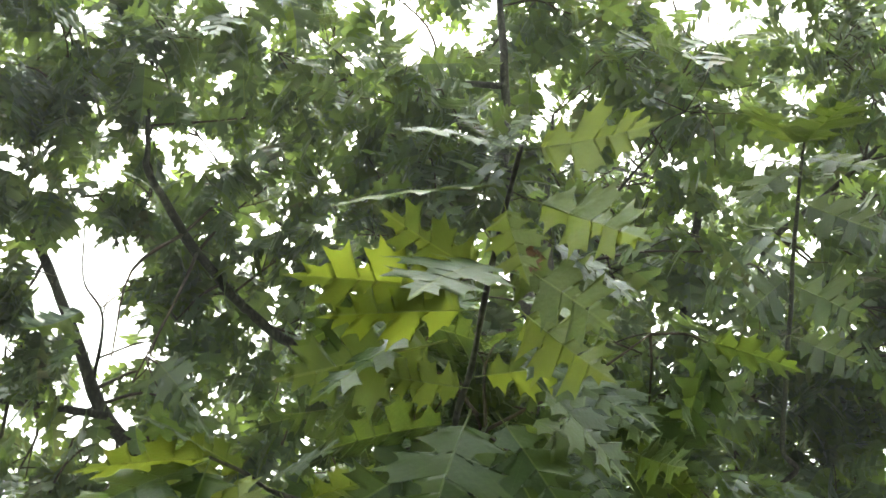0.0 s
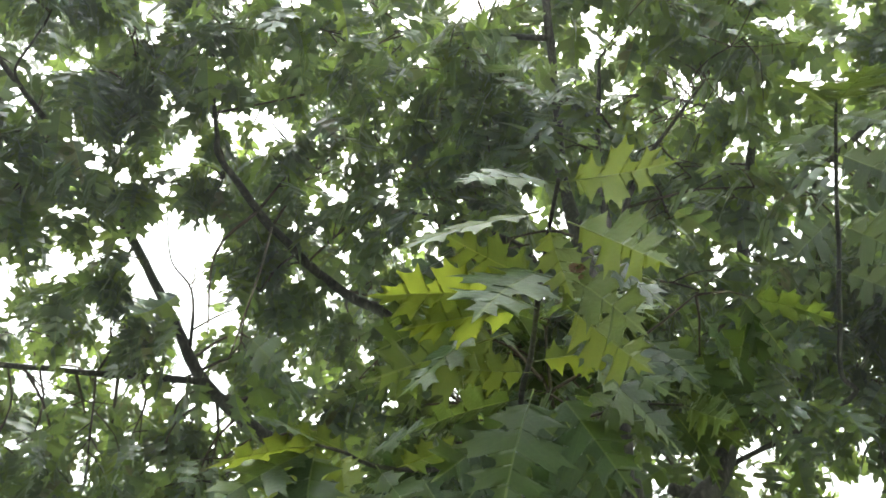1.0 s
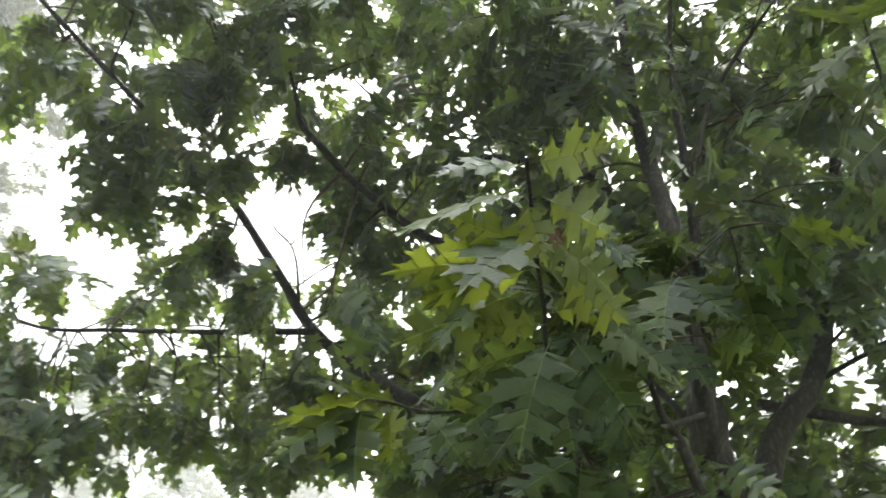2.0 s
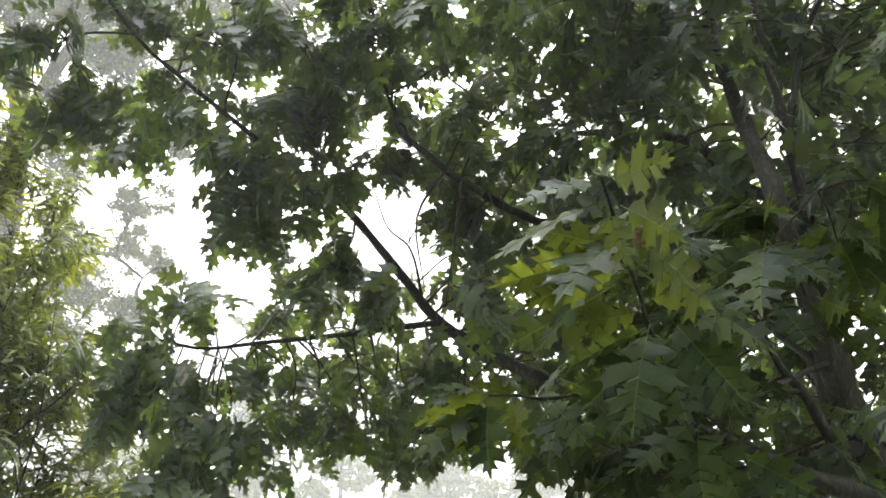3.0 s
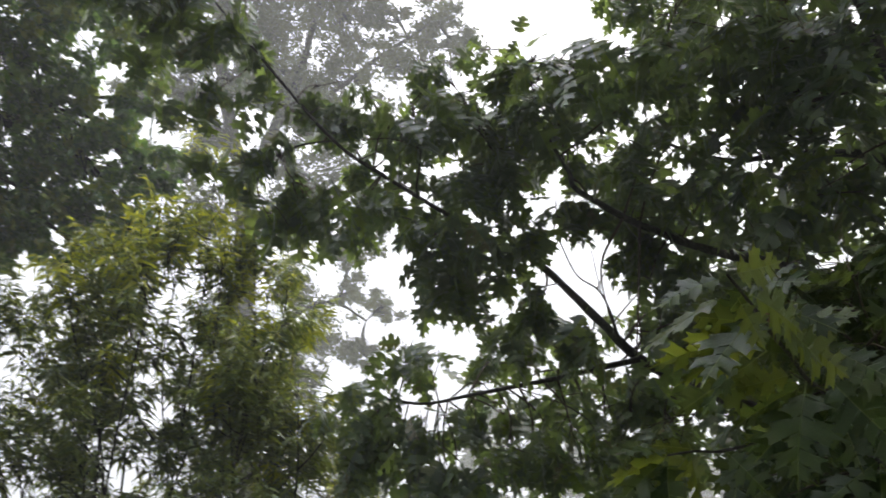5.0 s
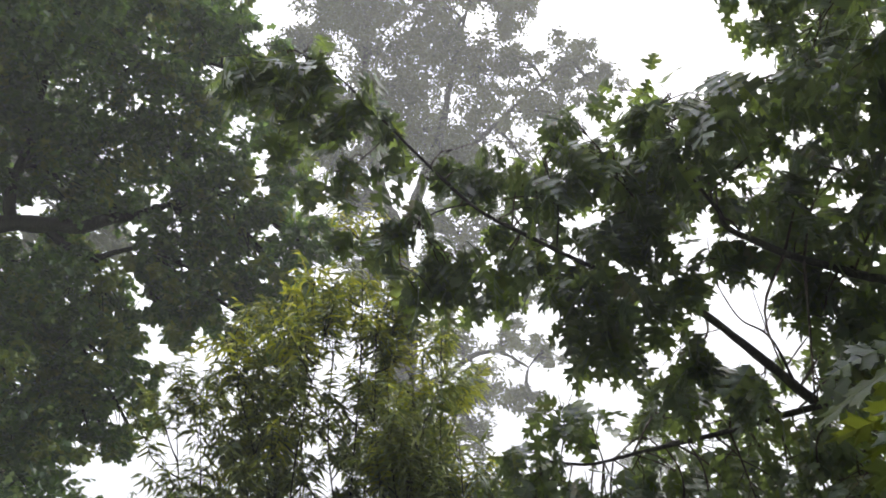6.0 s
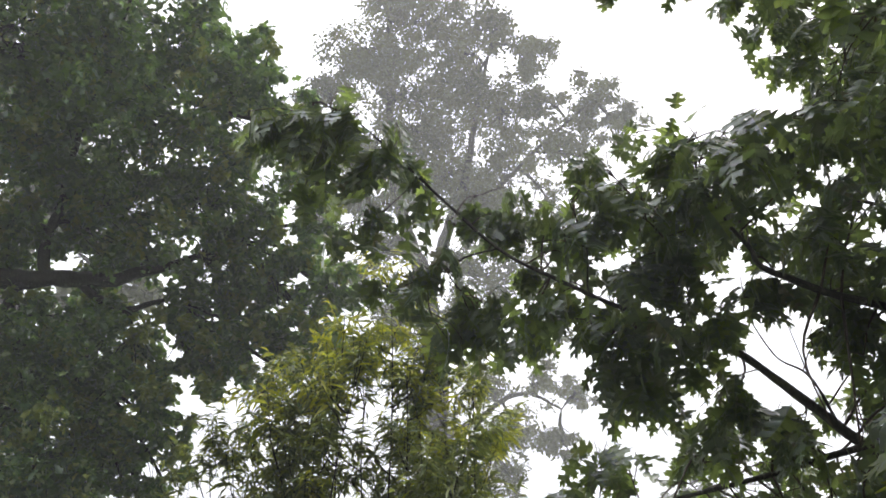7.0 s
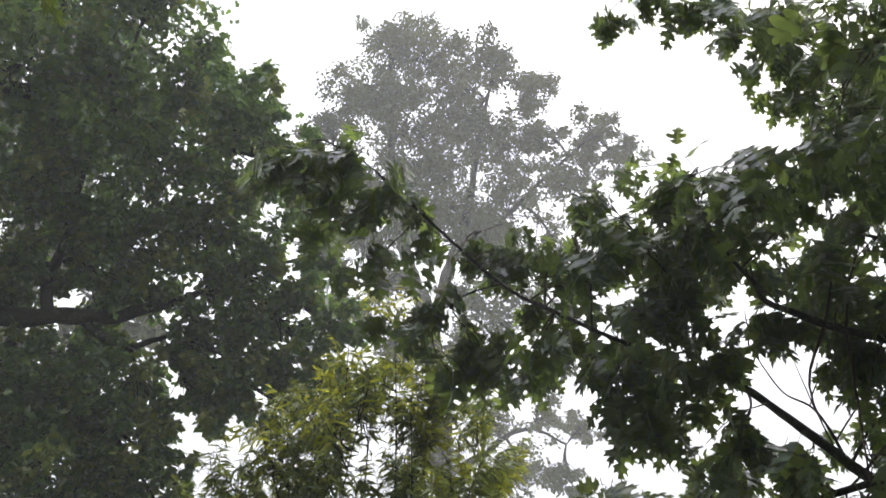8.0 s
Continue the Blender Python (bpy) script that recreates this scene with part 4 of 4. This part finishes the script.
for base, tip, face in (
        ((-0.002, 1.363, 2.127), (-0.011, 1.261, 1.976), HUNG), ((-0.002, 1.363, 2.127), (0.060, 1.337, 1.980), LIT), ((-0.002, 1.360, 2.133), (-0.101, 1.243, 2.055), HUNG),
        ((0.009, 1.364, 2.137), (0.125, 1.351, 2.167), TIPPED), ((0.015, 1.288, 2.167), (-0.008, 1.179, 2.228), LIT), ((0.03, 1.5, 2.09), (0.15, 1.45, 2.0), HUNG), ((0.03, 1.5, 2.09), (-0.09, 1.44, 2.0), HUNG)):
    near_leaf(UNDER_SHOOT, base, tip, face)
# the low shoot
for base, tip, face, width in (
        ((-0.243, 1.038, 2.159), (-0.344, 0.943, 2.074), (-0.2, -0.85, 0.45), 1.1), ((-0.239, 1.047, 2.166), (-0.292, 0.939, 2.182), TIPPED, 0.8),
        ((-0.239, 1.057, 2.168), (-0.351, 0.965, 2.135), LEVEL, 0.9), ((-0.231, 1.093, 2.171), (-0.196, 1.047, 2.065), LIT, 1.0),
        ((-0.214, 1.142, 2.175), (-0.111, 1.081, 2.208), TIPPED, 0.75), ((-0.204, 1.178, 2.178), (-0.128, 1.148, 2.084), HUNG, 1.0),
        ((-0.243, 1.038, 2.159), (-0.241, 0.976, 2.031), HUNG, 1.1), ((-0.237, 1.112, 2.178), (-0.318, 1.047, 2.073), LIT, 1.1),
        ((-0.189, 1.232, 2.190), (-0.232, 1.177, 2.071), HUNG, 1.0), ((-0.189, 1.232, 2.190), (-0.065, 1.176, 2.208), LEVEL, 0.9),
        ((-0.170, 1.297, 2.206), (-0.106, 1.280, 2.098), HUNG, 1.0), ((-0.223, 1.116, 2.175), (-0.291, 1.050, 2.200), LIT, 0.8)):
    # lit colour where a blade backs the light or lies level
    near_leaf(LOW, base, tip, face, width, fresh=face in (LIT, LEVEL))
for base, tip, face, width in (
        ((0.552, 1.285, 2.777), (0.425, 1.298, 2.694), TIPPED, 1.0), ((0.553, 1.279, 2.783), (0.628, 1.207, 2.690), HUNG, 1.0),
        ((0.553, 1.272, 2.790), (0.435, 1.131, 2.762), TIPPED, 1.0), ((0.553, 1.269, 2.793), (0.557, 1.099, 2.735), LEVEL, 1.0),
        ((0.580, 1.395, 2.798), (0.439, 1.331, 2.785), LEVEL, 1.0), ((0.579, 1.402, 2.790), (0.661, 1.330, 2.657), LIT, 1.0),
        ((0.664, 1.715, 2.854), (0.516, 1.672, 2.717), LIT, 1.0), ((0.677, 1.769, 2.862), (0.768, 1.644, 2.697), LIT, 1.0),
        ((0.716, 1.951, 2.846), (0.822, 1.863, 2.708), LIT, 1.0), ((0.716, 1.951, 2.846), (0.563, 1.949, 2.729), LEVEL, 1.0)):
    near_leaf(RIGHT, base, tip, face, width)
oak.samples = [tuple(v) for v in smooth_path([(0.2, 1.4, 4.95, 0.009), (0.35, 0.6, 5.1, 0.006), (0.5, -0.1, 5.1, 0.003)])]
oak.bunch((-0.481, -0.419, 3.259), 0.09, 3, n=5, length=0.12, hang=1.2)
# 120 unseen sprays overhead, added to keep sky light off the near shoots
crown(oak, (-0.3, -1.0, 3.8), (1.5, 1.3, 5.2), 120, 0.28, 4, hang=0.65)
# a few more over the near shoots, added to shade them too
crown(oak, (0.4, 0.8, 3.6), (0.9, 1.7, 4.4), 12, 0.2, 5, hang=0.8)
oak.samples = [tuple(v) for v in smooth_path([(0.16, 2.2, 2.4, 0.008), (0.06, 1.7, 2.36, 0.006), (0.02, 1.35, 2.36, 0.005)])]
crown(oak, (-0.35, 1.35, 2.22), (0.4, 1.9, 2.62), 12, 0.14, 3, hang=0.5, length=0.14, n=6)
CLEARING = (0.35, -0.1, 1.85)
for rows in (LONG_LIMB[2:7], LONG_LIMB[7:12], SECOND_LIMB[1:5], LOW_LIMB[:4]):
    oak.bare_below(rows, CLEARING)
for rows in (STEM[2:5], ARCHED_LIMB[:5]):
    oak.bare_below(rows, CLEARING, 0.035)
oak.done(EYE_SIDE, 240)


# ---------------------------------------------------------------- trees farther off
def far_crown(tree, rows, per, length, clump=0.3, hang=0.3, squash=0.75, subs=9, thin=0.02, fresh=0.0, core=0.6, ample=0.7):
    """Crown masses (x, y, z, radius), each broken into clumps of leaves on its own branches."""
    for x, y, z, r in rows:
        centre = Vector((x, y, z))
        root = tree.nearest(centre, r * 0.8)
        mid = smooth_path([(*root[:3], min(root[3] * 0.6, thin * 2)), (*((Vector(root[:3]) + centre) / 2 + Vector((rnd(-1, 1), rnd(-1, 1), rnd(0, 1))) * r * 0.15), thin), (*centre, thin * 0.6)], 4)
        tree.twigs.append(tube(mid, 6))
        for i in range(max(5, int(subs * min(1.6, (r / ample) ** 1.6)))):
            spot = centre + scatter_dir(0.9) * r * rnd(0.25, 1.0) * Vector((1, 1, squash)).length / 1.6
            start = Vector(mid[random.randrange(len(mid) // 2, len(mid))][:3])
            tree.twigs.append(tube([(*start, thin * 0.45), (*((start + spot) / 2 + scatter_dir() * r * 0.08), thin * 0.3), (*spot, thin * 0.15)], 3))
            size = r * clump * rnd(0.7, 1.3)
            bearer = tree.fresh if random.random() < fresh else tree.leaves
            for k in range(int(per * rnd(0.7, 1.3))):
                off = scatter_dir() * size * 2.2 * random.random() ** core
                off.z *= squash
                d = scatter_dir(0.6)
                d.z -= hang
                bearer.append((random.randrange(len(tree.blades)), leaf_pose(spot + off, d, length * rnd(0.7, 1.2), 30)))


# the big oak beside the clearing
big = Tree(thing("oak_tree", (-12.2, -3.2, 0), "large old oak, dense dull-green crown in thin mist", "tree"), BIG_BARK, BIG_OAK_LEAF, SMALL_BLADES)
big.limb("trunk", [(-12.2, -3.2, -0.1, 0.5), (-12.1, -3.1, 1.5, 0.38), (-11.8, -2.9, 3.5, 0.33), (-11.3, -2.7, 5.5, 0.28), (-11.0, -2.5, 8.0, 0.22), (-10.5, -2.0, 11.0, 0.12), (-10.0, -1.6, 13.5, 0.05)], 14, 0.35)
big.limb("limb", [(-11.35, -2.7, 5.3, 0.2), (-9.38, -1.71, 7.10, 0.15), (-8.63, -0.68, 7.20, 0.12), (-8.20, 0.02, 7.15, 0.10), (-8.09, 0.75, 7.25, 0.08), (-7.85, 1.36, 7.47, 0.05), (-7.53, 1.97, 7.75, 0.025)], 10)
big.limb("limb", [(-8.20, 0.04, 7.15, 0.07), (-8.02, -0.01, 7.45, 0.06), (-7.77, 0.04, 7.99, 0.05), (-7.33, 0.05, 8.55, 0.035), (-6.75, 0.19, 9.32, 0.02)], 8)
big.limb("limb", [(-8.21, -0.04, 7.14, 0.06), (-8.32, -0.22, 6.95, 0.05), (-8.46, -0.32, 6.49, 0.03)], 8)
big.limb("limb", [(-8.17, 0.35, 7.18, 0.05), (-8.15, 0.87, 6.92, 0.045), (-7.89, 1.35, 7.03, 0.02)], 8)
big.limb("limb", [(-11.1, -2.6, 7.0, 0.15), (-7.77, -1.88, 8.93, 0.11), (-7.03, -0.37, 9.34, 0.08), (-6.80, 1.05, 9.02, 0.04), (-6.64, 1.88, 8.85, 0.02)], 8)
big.limb("limb", [(-11.6, -2.8, 4.4, 0.12), (-9.50, -0.80, 5.83, 0.08), (-8.89, 0.26, 5.99, 0.05), (-8.62, 0.88, 6.24, 0.03)], 8)
far_crown(big, [
    (-6.85, -0.77, 9.50, 1.0), (-6.71, 0.01, 9.65, 0.9), (-6.51, 0.86, 9.49, 0.75), (-6.68, 1.49, 8.91, 0.6), (-7.19, -0.15, 8.87, 1.0), (-7.04, 0.77, 8.67, 0.9),
    (-7.59, -0.52, 8.39, 0.75), (-6.81, 1.83, 8.36, 0.5), (-7.29, 1.40, 8.07, 0.7), (-7.62, 0.74, 7.94, 0.7), (-7.18, 2.12, 7.81, 0.45), (-7.87, 0.47, 7.63, 0.5),
    (-6.67, 2.33, 8.34, 0.3), (-7.18, 2.68, 7.55, 0.25), (-7.56, 1.80, 7.40, 0.6), (-7.42, 2.30, 7.21, 0.45), (-7.80, 1.57, 7.11, 0.45), (-7.76, 0.12, 8.17, 0.6),
    (-6.21, 1.58, 9.34, 0.25), (-7.73, 2.09, 6.81, 0.45)], 54, 0.108, subs=26, clump=0.16, fresh=0.2, core=0.85, ample=0.6)
far_crown(big, [
    (-8.48, 0.02, 6.43, 0.75), (-8.37, 0.63, 6.35, 0.6), (-8.24, 1.06, 6.51, 0.5), (-8.07, 1.65, 6.39, 0.35), (-8.30, 1.25, 6.09, 0.4), (-8.66, 0.27, 5.77, 0.8),
    (-8.54, 0.83, 5.67, 0.5), (-8.80, 0.31, 5.09, 0.7), (-8.73, 0.83, 5.18, 0.55), (-8.55, 1.15, 5.27, 0.25), (-7.80, -1.60, 8.65, 1.3), (-9.00, -0.91, 5.98, 1.2),
    (-8.61, -1.25, 7.56, 1.0), (-6.18, -0.71, 10.62, 1.3), (-5.89, 0.33, 10.58, 0.9), (-6.67, -2.24, 10.26, 1.5), (-9.01, 0.42, 4.37, 0.9), (-8.39, 0.73, 6.95, 0.4),
    (-8.36, 1.47, 5.88, 0.3), (-8.26, -0.39, 7.81, 0.35), (-8.48, 0.05, 6.85, 0.4)], 54, 0.108, subs=26, clump=0.16, fresh=0.2, core=0.85, ample=0.6)
far_crown(big, [
    (-8.06, 1.00, 7.62, 0.4), (-8.39, 0.54, 7.36, 0.35), (-7.14, 2.60, 7.28, 0.42), (-6.77, 2.65, 7.76, 0.3), (-7.29, 2.74, 6.79, 0.4), (-7.56, 2.45, 6.51, 0.35),
    (-8.48, 0.89, 7.73, 0.3), (-7.98, 1.39, 6.87, 0.3), (-7.79, 1.80, 6.64, 0.35), (-7.73, 1.99, 6.44, 0.35), (-8.43, 1.23, 5.55, 0.4), (-8.30, 0.86, 5.96, 0.4),
    (-8.58, 1.38, 5.06, 0.3), (-7.55, 2.72, 6.34, 0.4), (-7.77, 2.27, 6.22, 0.35), (-7.31, 2.95, 6.41, 0.35), (-6.97, 2.95, 6.96, 0.35), (-7.98, 1.96, 6.20, 0.3),
    (-8.51, 1.65, 5.13, 0.3), (-8.35, 1.69, 5.52, 0.28), (-7.53, 2.98, 5.96, 0.35)], 54, 0.108, subs=26, clump=0.16, fresh=0.2, core=0.85, ample=0.6)
# sprays at its edge and round the great limb
far_crown(big, [
    (-7.93, -0.34, 7.70, 0.4), (-8.42, -0.35, 7.48, 0.4), (-8.05, 0.01, 7.49, 0.3), (-5.60, 1.50, 9.02, 0.22), (-5.65, 1.60, 8.57, 0.35), (-5.70, 1.80, 8.37, 0.3), (-5.60, 1.26, 8.54, 0.45),
    (-5.87, 1.80, 7.81, 0.3)], 54, 0.10, subs=24, clump=0.16, fresh=0.2, core=0.85, ample=0.6)
big.done()
part("young_foliage", leaf_cloud("young_foliage", SMALL_BLADES, big.fresh), YOUNG_OAK_LEAF, big.ob, "lighter yellow-green leaf clusters", kind="stuff")

# the slender tree with narrow leaves
random.seed(11)
narrow = Tree(thing("narrow_leaved_tree", (-4.2, 1.75, 0), "slender several-stemmed tree with narrow yellow-green leaves", "tree"), OAK_BARK, NARROW_LEAF, NARROW_BLADES)
young = []
STEM_TOPS = [(-3.21, 1.72, 4.74), (-3.37, 1.49, 4.50), (-3.14, 1.94, 4.28), (-3.06, 2.13, 3.99), (-3.66, 1.06, 4.05), (-3.81, 0.85, 3.86), (-3.74, 0.98, 3.67), (-3.51, 1.37, 3.89), (-3.68, 1.39, 4.26), (-3.16, 1.53, 4.18), (-3.12, 1.75, 4.06),
             (-3.07, 2.24, 3.58), (-3.29, 1.92, 4.41), (-3.25, 2.25, 3.94), (-3.28, 2.23, 3.40), (-3.09, 2.58, 2.87), (-2.90, 2.71, 2.65), (-3.64, 1.23, 3.73), (-3.49, 1.72, 4.39), (-3.33, 1.94, 4.02), (-3.90, 1.48, 3.83), (-3.04, 2.28, 3.04), (-4.01, 1.14, 3.86),
             (-2.81, 1.85, 3.42), (-2.78, 2.00, 3.26), (-2.90, 1.79, 3.17), (-2.89, 2.17, 3.08), (-2.94, 2.01, 3.01), (-2.92, 1.67, 3.30)]
for i, top in enumerate(STEM_TOPS):
    top = Vector(top)
    foot = Vector((-4.2 + 0.12 * math.cos(i * 2.1), 1.75 + 0.12 * math.sin(i * 2.1), 0.0))
    mid = foot.lerp(top, 0.5) + Vector((rnd(-0.22, 0.22), rnd(-0.22, 0.22), 0.1))
    low = foot.lerp(mid, 0.5) + Vector((0, 0, 0.1))
    path = smooth_path([(*foot, 0.020), (*low, 0.014), (*mid, 0.0075), (*(mid.lerp(top, 0.55) + Vector((rnd(-0.12, 0.12), rnd(-0.12, 0.12), 0))), 0.0042), (*top, 0.002)], 10)
    part("stem", mesh_of("stem", [tube(path, 7, 0.15)]), OAK_BARK, narrow.ob)
    f = rnd(0.40, 0.46)
    while f < 1.0:
        start = Vector(path[int(f * (len(path) - 1))][:3])
        a = rnd(0, 6.28)
        out = Vector((math.cos(a), math.sin(a), rnd(0.5, 1.3))).normalized()
        reach = rnd(0.08, 0.42) * (1.35 - f) if f < 0.93 else 0.02
        heart = start + out * reach
        narrow.twigs.append(tube(smooth_path([(*start, 0.005), (*(start.lerp(heart, 0.5) - Vector((0, 0, 0.01))), 0.004), (*heart, 0.003)], 3), 4))
        fresh = heart.z > top.z - 0.5 and random.random() < (0.8 if i in (0, 1, 8, 9, 10, 12, 13, 18, 19) else 0.25)
        for turn in range(random.randint(4, 5)):
            d = (out * 0.6 + scatter_dir() * 0.8 + Vector((0, 0, 0.7))).normalized()
            long = rnd(0.18, 0.36)
            end = heart + d * long * 0.6
            tip = end + (d + Vector((0, 0, rnd(-0.6, 0.2)))) * long * 0.4
            shoot = smooth_path([(*heart, 0.002), (*end, 0.0014), (*tip, 0.001)], 4)
            narrow.twigs.append(tube(shoot, 3))
            side = d.cross(Vector((0, 0, 1)))
            side = side.normalized() if side.length > 0.1 else d.orthogonal().normalized()
            for q in range(17):
                g = 0.1 + 0.9 * q / 16
                kk = min(int(g * (len(shoot) - 1)), len(shoot) - 2)
                at = Vector(shoot[kk][:3]).lerp(Vector(shoot[kk + 1][:3]), g * (len(shoot) - 1) - kk)
                lead = d * rnd(0.35, 0.8) + side * (1 - 2 * (q % 2)) * rnd(0.55, 1.0) * (1.1 - 0.5 * g) + scatter_dir() * 0.2 + Vector((0, 0, rnd(-0.7, -0.1)))
                (young if fresh and random.random() < 0.75 else narrow.leaves).append((random.randrange(6), leaf_pose(at, lead, rnd(0.065, 0.098) * (1.12 - 0.3 * g), 25)))
        f += rnd(0.028, 0.055)
narrow.done()
part("young_foliage", leaf_cloud("young_foliage", NARROW_BLADES, young), YOUNG_LEAF, narrow.ob, "fresh yellow-green leaves at the shoot tips", kind="stuff")

# the tall tree behind, grey in the mist
tall = Tree(thing("tall_tree", (-19.0, 12.0, 0), "tall broadleaf tree, pale grey-green in the mist", "tree"), OLD_BARK, FAR_LEAF, TINY_BLADES)
tall.limb("trunk", [(-19.0, 12.0, -0.2, 0.5), (-19.26, 11.53, 8.53, 0.36), (-17.99, 10.73, 12.44, 0.30), (-16.99, 10.00, 14.67, 0.27), (-16.61, 9.38, 15.63, 0.2), (-15.83, 8.56, 17.06, 0.14), (-14.13, 7.64, 19.17, 0.07), (-12.65, 6.99, 20.60, 0.03)], 12, 0.3)
tall.limb("limb", [(-17.18, 10.17, 14.25, 0.2), (-16.14, 10.26, 15.56, 0.17), (-14.88, 10.33, 16.92, 0.12), (-13.22, 10.01, 18.66, 0.06), (-11.65, 9.78, 19.98, 0.025)], 10)
tall.limb("limb", [(-15.80, 10.29, 15.94, 0.12), (-14.30, 10.92, 16.28, 0.08), (-12.61, 11.38, 16.75, 0.05), (-11.10, 12.12, 17.40, 0.02)], 8)
tall.limb("limb", [(-18.71, 11.06, 10.62, 0.14), (-17.57, 11.68, 10.89, 0.10), (-16.79, 12.15, 11.26, 0.07), (-16.29, 12.64, 11.26, 0.05), (-15.84, 13.24, 10.72, 0.025)], 8)
tall.limb("limb", [(-16.77, 9.66, 15.22, 0.12), (-16.59, 8.36, 16.32, 0.08), (-15.87, 7.02, 17.82, 0.04), (-15.17, 6.21, 18.85, 0.02)], 8)
far_crown(tall, [
    (-12.92, 7.11, 20.36, 1.03), (-14.27, 6.84, 19.40, 1.15), (-12.65, 8.27, 20.05, 1.15), (-11.79, 9.76, 19.89, 0.92), (-11.82, 10.90, 19.19, 0.92), (-14.22, 8.21, 18.82, 1.49),
    (-13.38, 9.74, 18.70, 1.38), (-13.21, 10.87, 18.11, 1.03), (-15.10, 6.09, 18.96, 0.80), (-12.09, 11.34, 17.97, 0.69), (-10.97, 12.13, 17.49, 0.92), (-11.04, 12.95, 16.74, 0.69),
    (-15.71, 7.64, 17.70, 1.26), (-15.05, 9.62, 17.23, 1.38), (-13.95, 11.11, 16.48, 1.15), (-12.36, 11.91, 16.54, 1.03), (-16.79, 7.93, 16.33, 0.92), (-14.91, 11.18, 15.40, 1.03), (-16.06, 6.58, 17.82, 0.57), (-13.41, 12.06, 15.40, 0.69), (-14.63, 9.08, 17.98, 1.15), (-15.13, 10.69, 16.40, 1.03), (-15.87, 8.93, 16.79, 1.03), (-13.82, 7.51, 19.49, 0.92), (-12.75, 9.27, 19.47, 0.92)], 96, 0.115, clump=0.16, subs=26, thin=0.045, core=0.8, ample=1.0)
far_crown(tall, [
    (-15.48, 11.74, 14.19, 1.03), (-14.37, 12.61, 13.75, 0.69), (-16.86, 11.23, 13.75, 1.03), (-15.36, 12.51, 12.51, 0.80), (-15.79, 12.79, 11.44, 0.69), (-15.40, 13.54, 11.05, 0.57),
    (-16.73, 12.33, 10.33, 1.03), (-16.17, 13.32, 9.93, 0.69), (-17.45, 11.93, 12.04, 0.92), (-18.38, 9.67, 13.87, 1.15), (-18.31, 8.23, 15.02, 0.9), (-17.26, 9.21, 15.80, 0.9), (-17.75, 6.95, 16.50, 0.7), (-16.16, 10.78, 15.12, 0.8), (-18.99, 10.93, 11.53, 0.9), (-17.25, 12.18, 9.44, 0.9)], 78, 0.115, clump=0.16, subs=24, thin=0.045, core=0.8, ample=0.95)
tall.done()


def mist_tree(name, base, height, wide, label, seed, masses=16, per=130, group="", length=0.28):
    """A tree that the mist leaves as a pale shape: trunk, limbs and a broken crown."""
    random.seed(seed)
    t = Tree(thing(name, base, label, "tree", group), OLD_BARK, FAR_LEAF, TINY_BLADES)
    b = Vector(base)
    t.limb("trunk", [(b.x, b.y, -0.3, 0.035 * height * 0.6), (b.x + 0.1, b.y, height * 0.3, 0.015 * height), (b.x - 0.1, b.y + 0.2, height * 0.65, 0.010 * height), (b.x, b.y, height * 0.95, 0.003 * height)], 10, 0.3)
    rows = []
    for i in range(masses):
        f = 0.30 + 0.66 * i / (masses - 1)
        a = i * 2.4 + rnd(-0.4, 0.4)
        r = wide * (1 - abs(f - 0.5) * 1.3) * rnd(0.4, 0.85)
        rows.append((b.x + r * math.cos(a), b.y + r * math.sin(a), height * f, wide * rnd(0.28, 0.42)))
    far_crown(t, rows, per * 0.5, length, clump=0.15, subs=20, thin=0.04, core=0.9, ample=wide * 0.35)
    t.done()
    return t.ob


GREY = "broadleaf tree, a pale grey shape in the mist"
mist_tree("mist_tree", (-15.2, -0.4, 0), 21.0, 3.5, GREY, 11, group="trees in the mist")
for k, (x, y, h, w) in enumerate(((-23.0, 31.0, 11.2, 2.6), (-23.5, 25.5, 12.6, 2.2), (-19.2, 34.0, 10.0, 3.0), (-15.5, 37.0, 10.5, 3.0), (-29.0, 23.0, 12.5, 2.6), (-12.0, 33.0, 10.0, 2.8))):
    mist_tree("mist_tree", (x, y, 0), h, w, GREY, 20 + k, masses=12, per=90, group="trees in the mist")
# unseen trees behind the clearing, added to cut the sky light from that side
for k, (x, y, h, w) in enumerate(((-6.5, -8.5, 14.0, 3.6), (-1.0, -8.5, 15.0, 3.8), (4.5, -8.5, 15.0, 3.8), (8.5, -4.5, 14.0, 3.6), (9.5, 2.0, 13.0, 3.4))):
    mist_tree("unseen_shade_tree", (x, y, 0), h, w, "unseen dull green broadleaf tree behind the clearing, added to block sky light", 40 + k, masses=14, per=36, group="trees round the clearing", length=0.45)
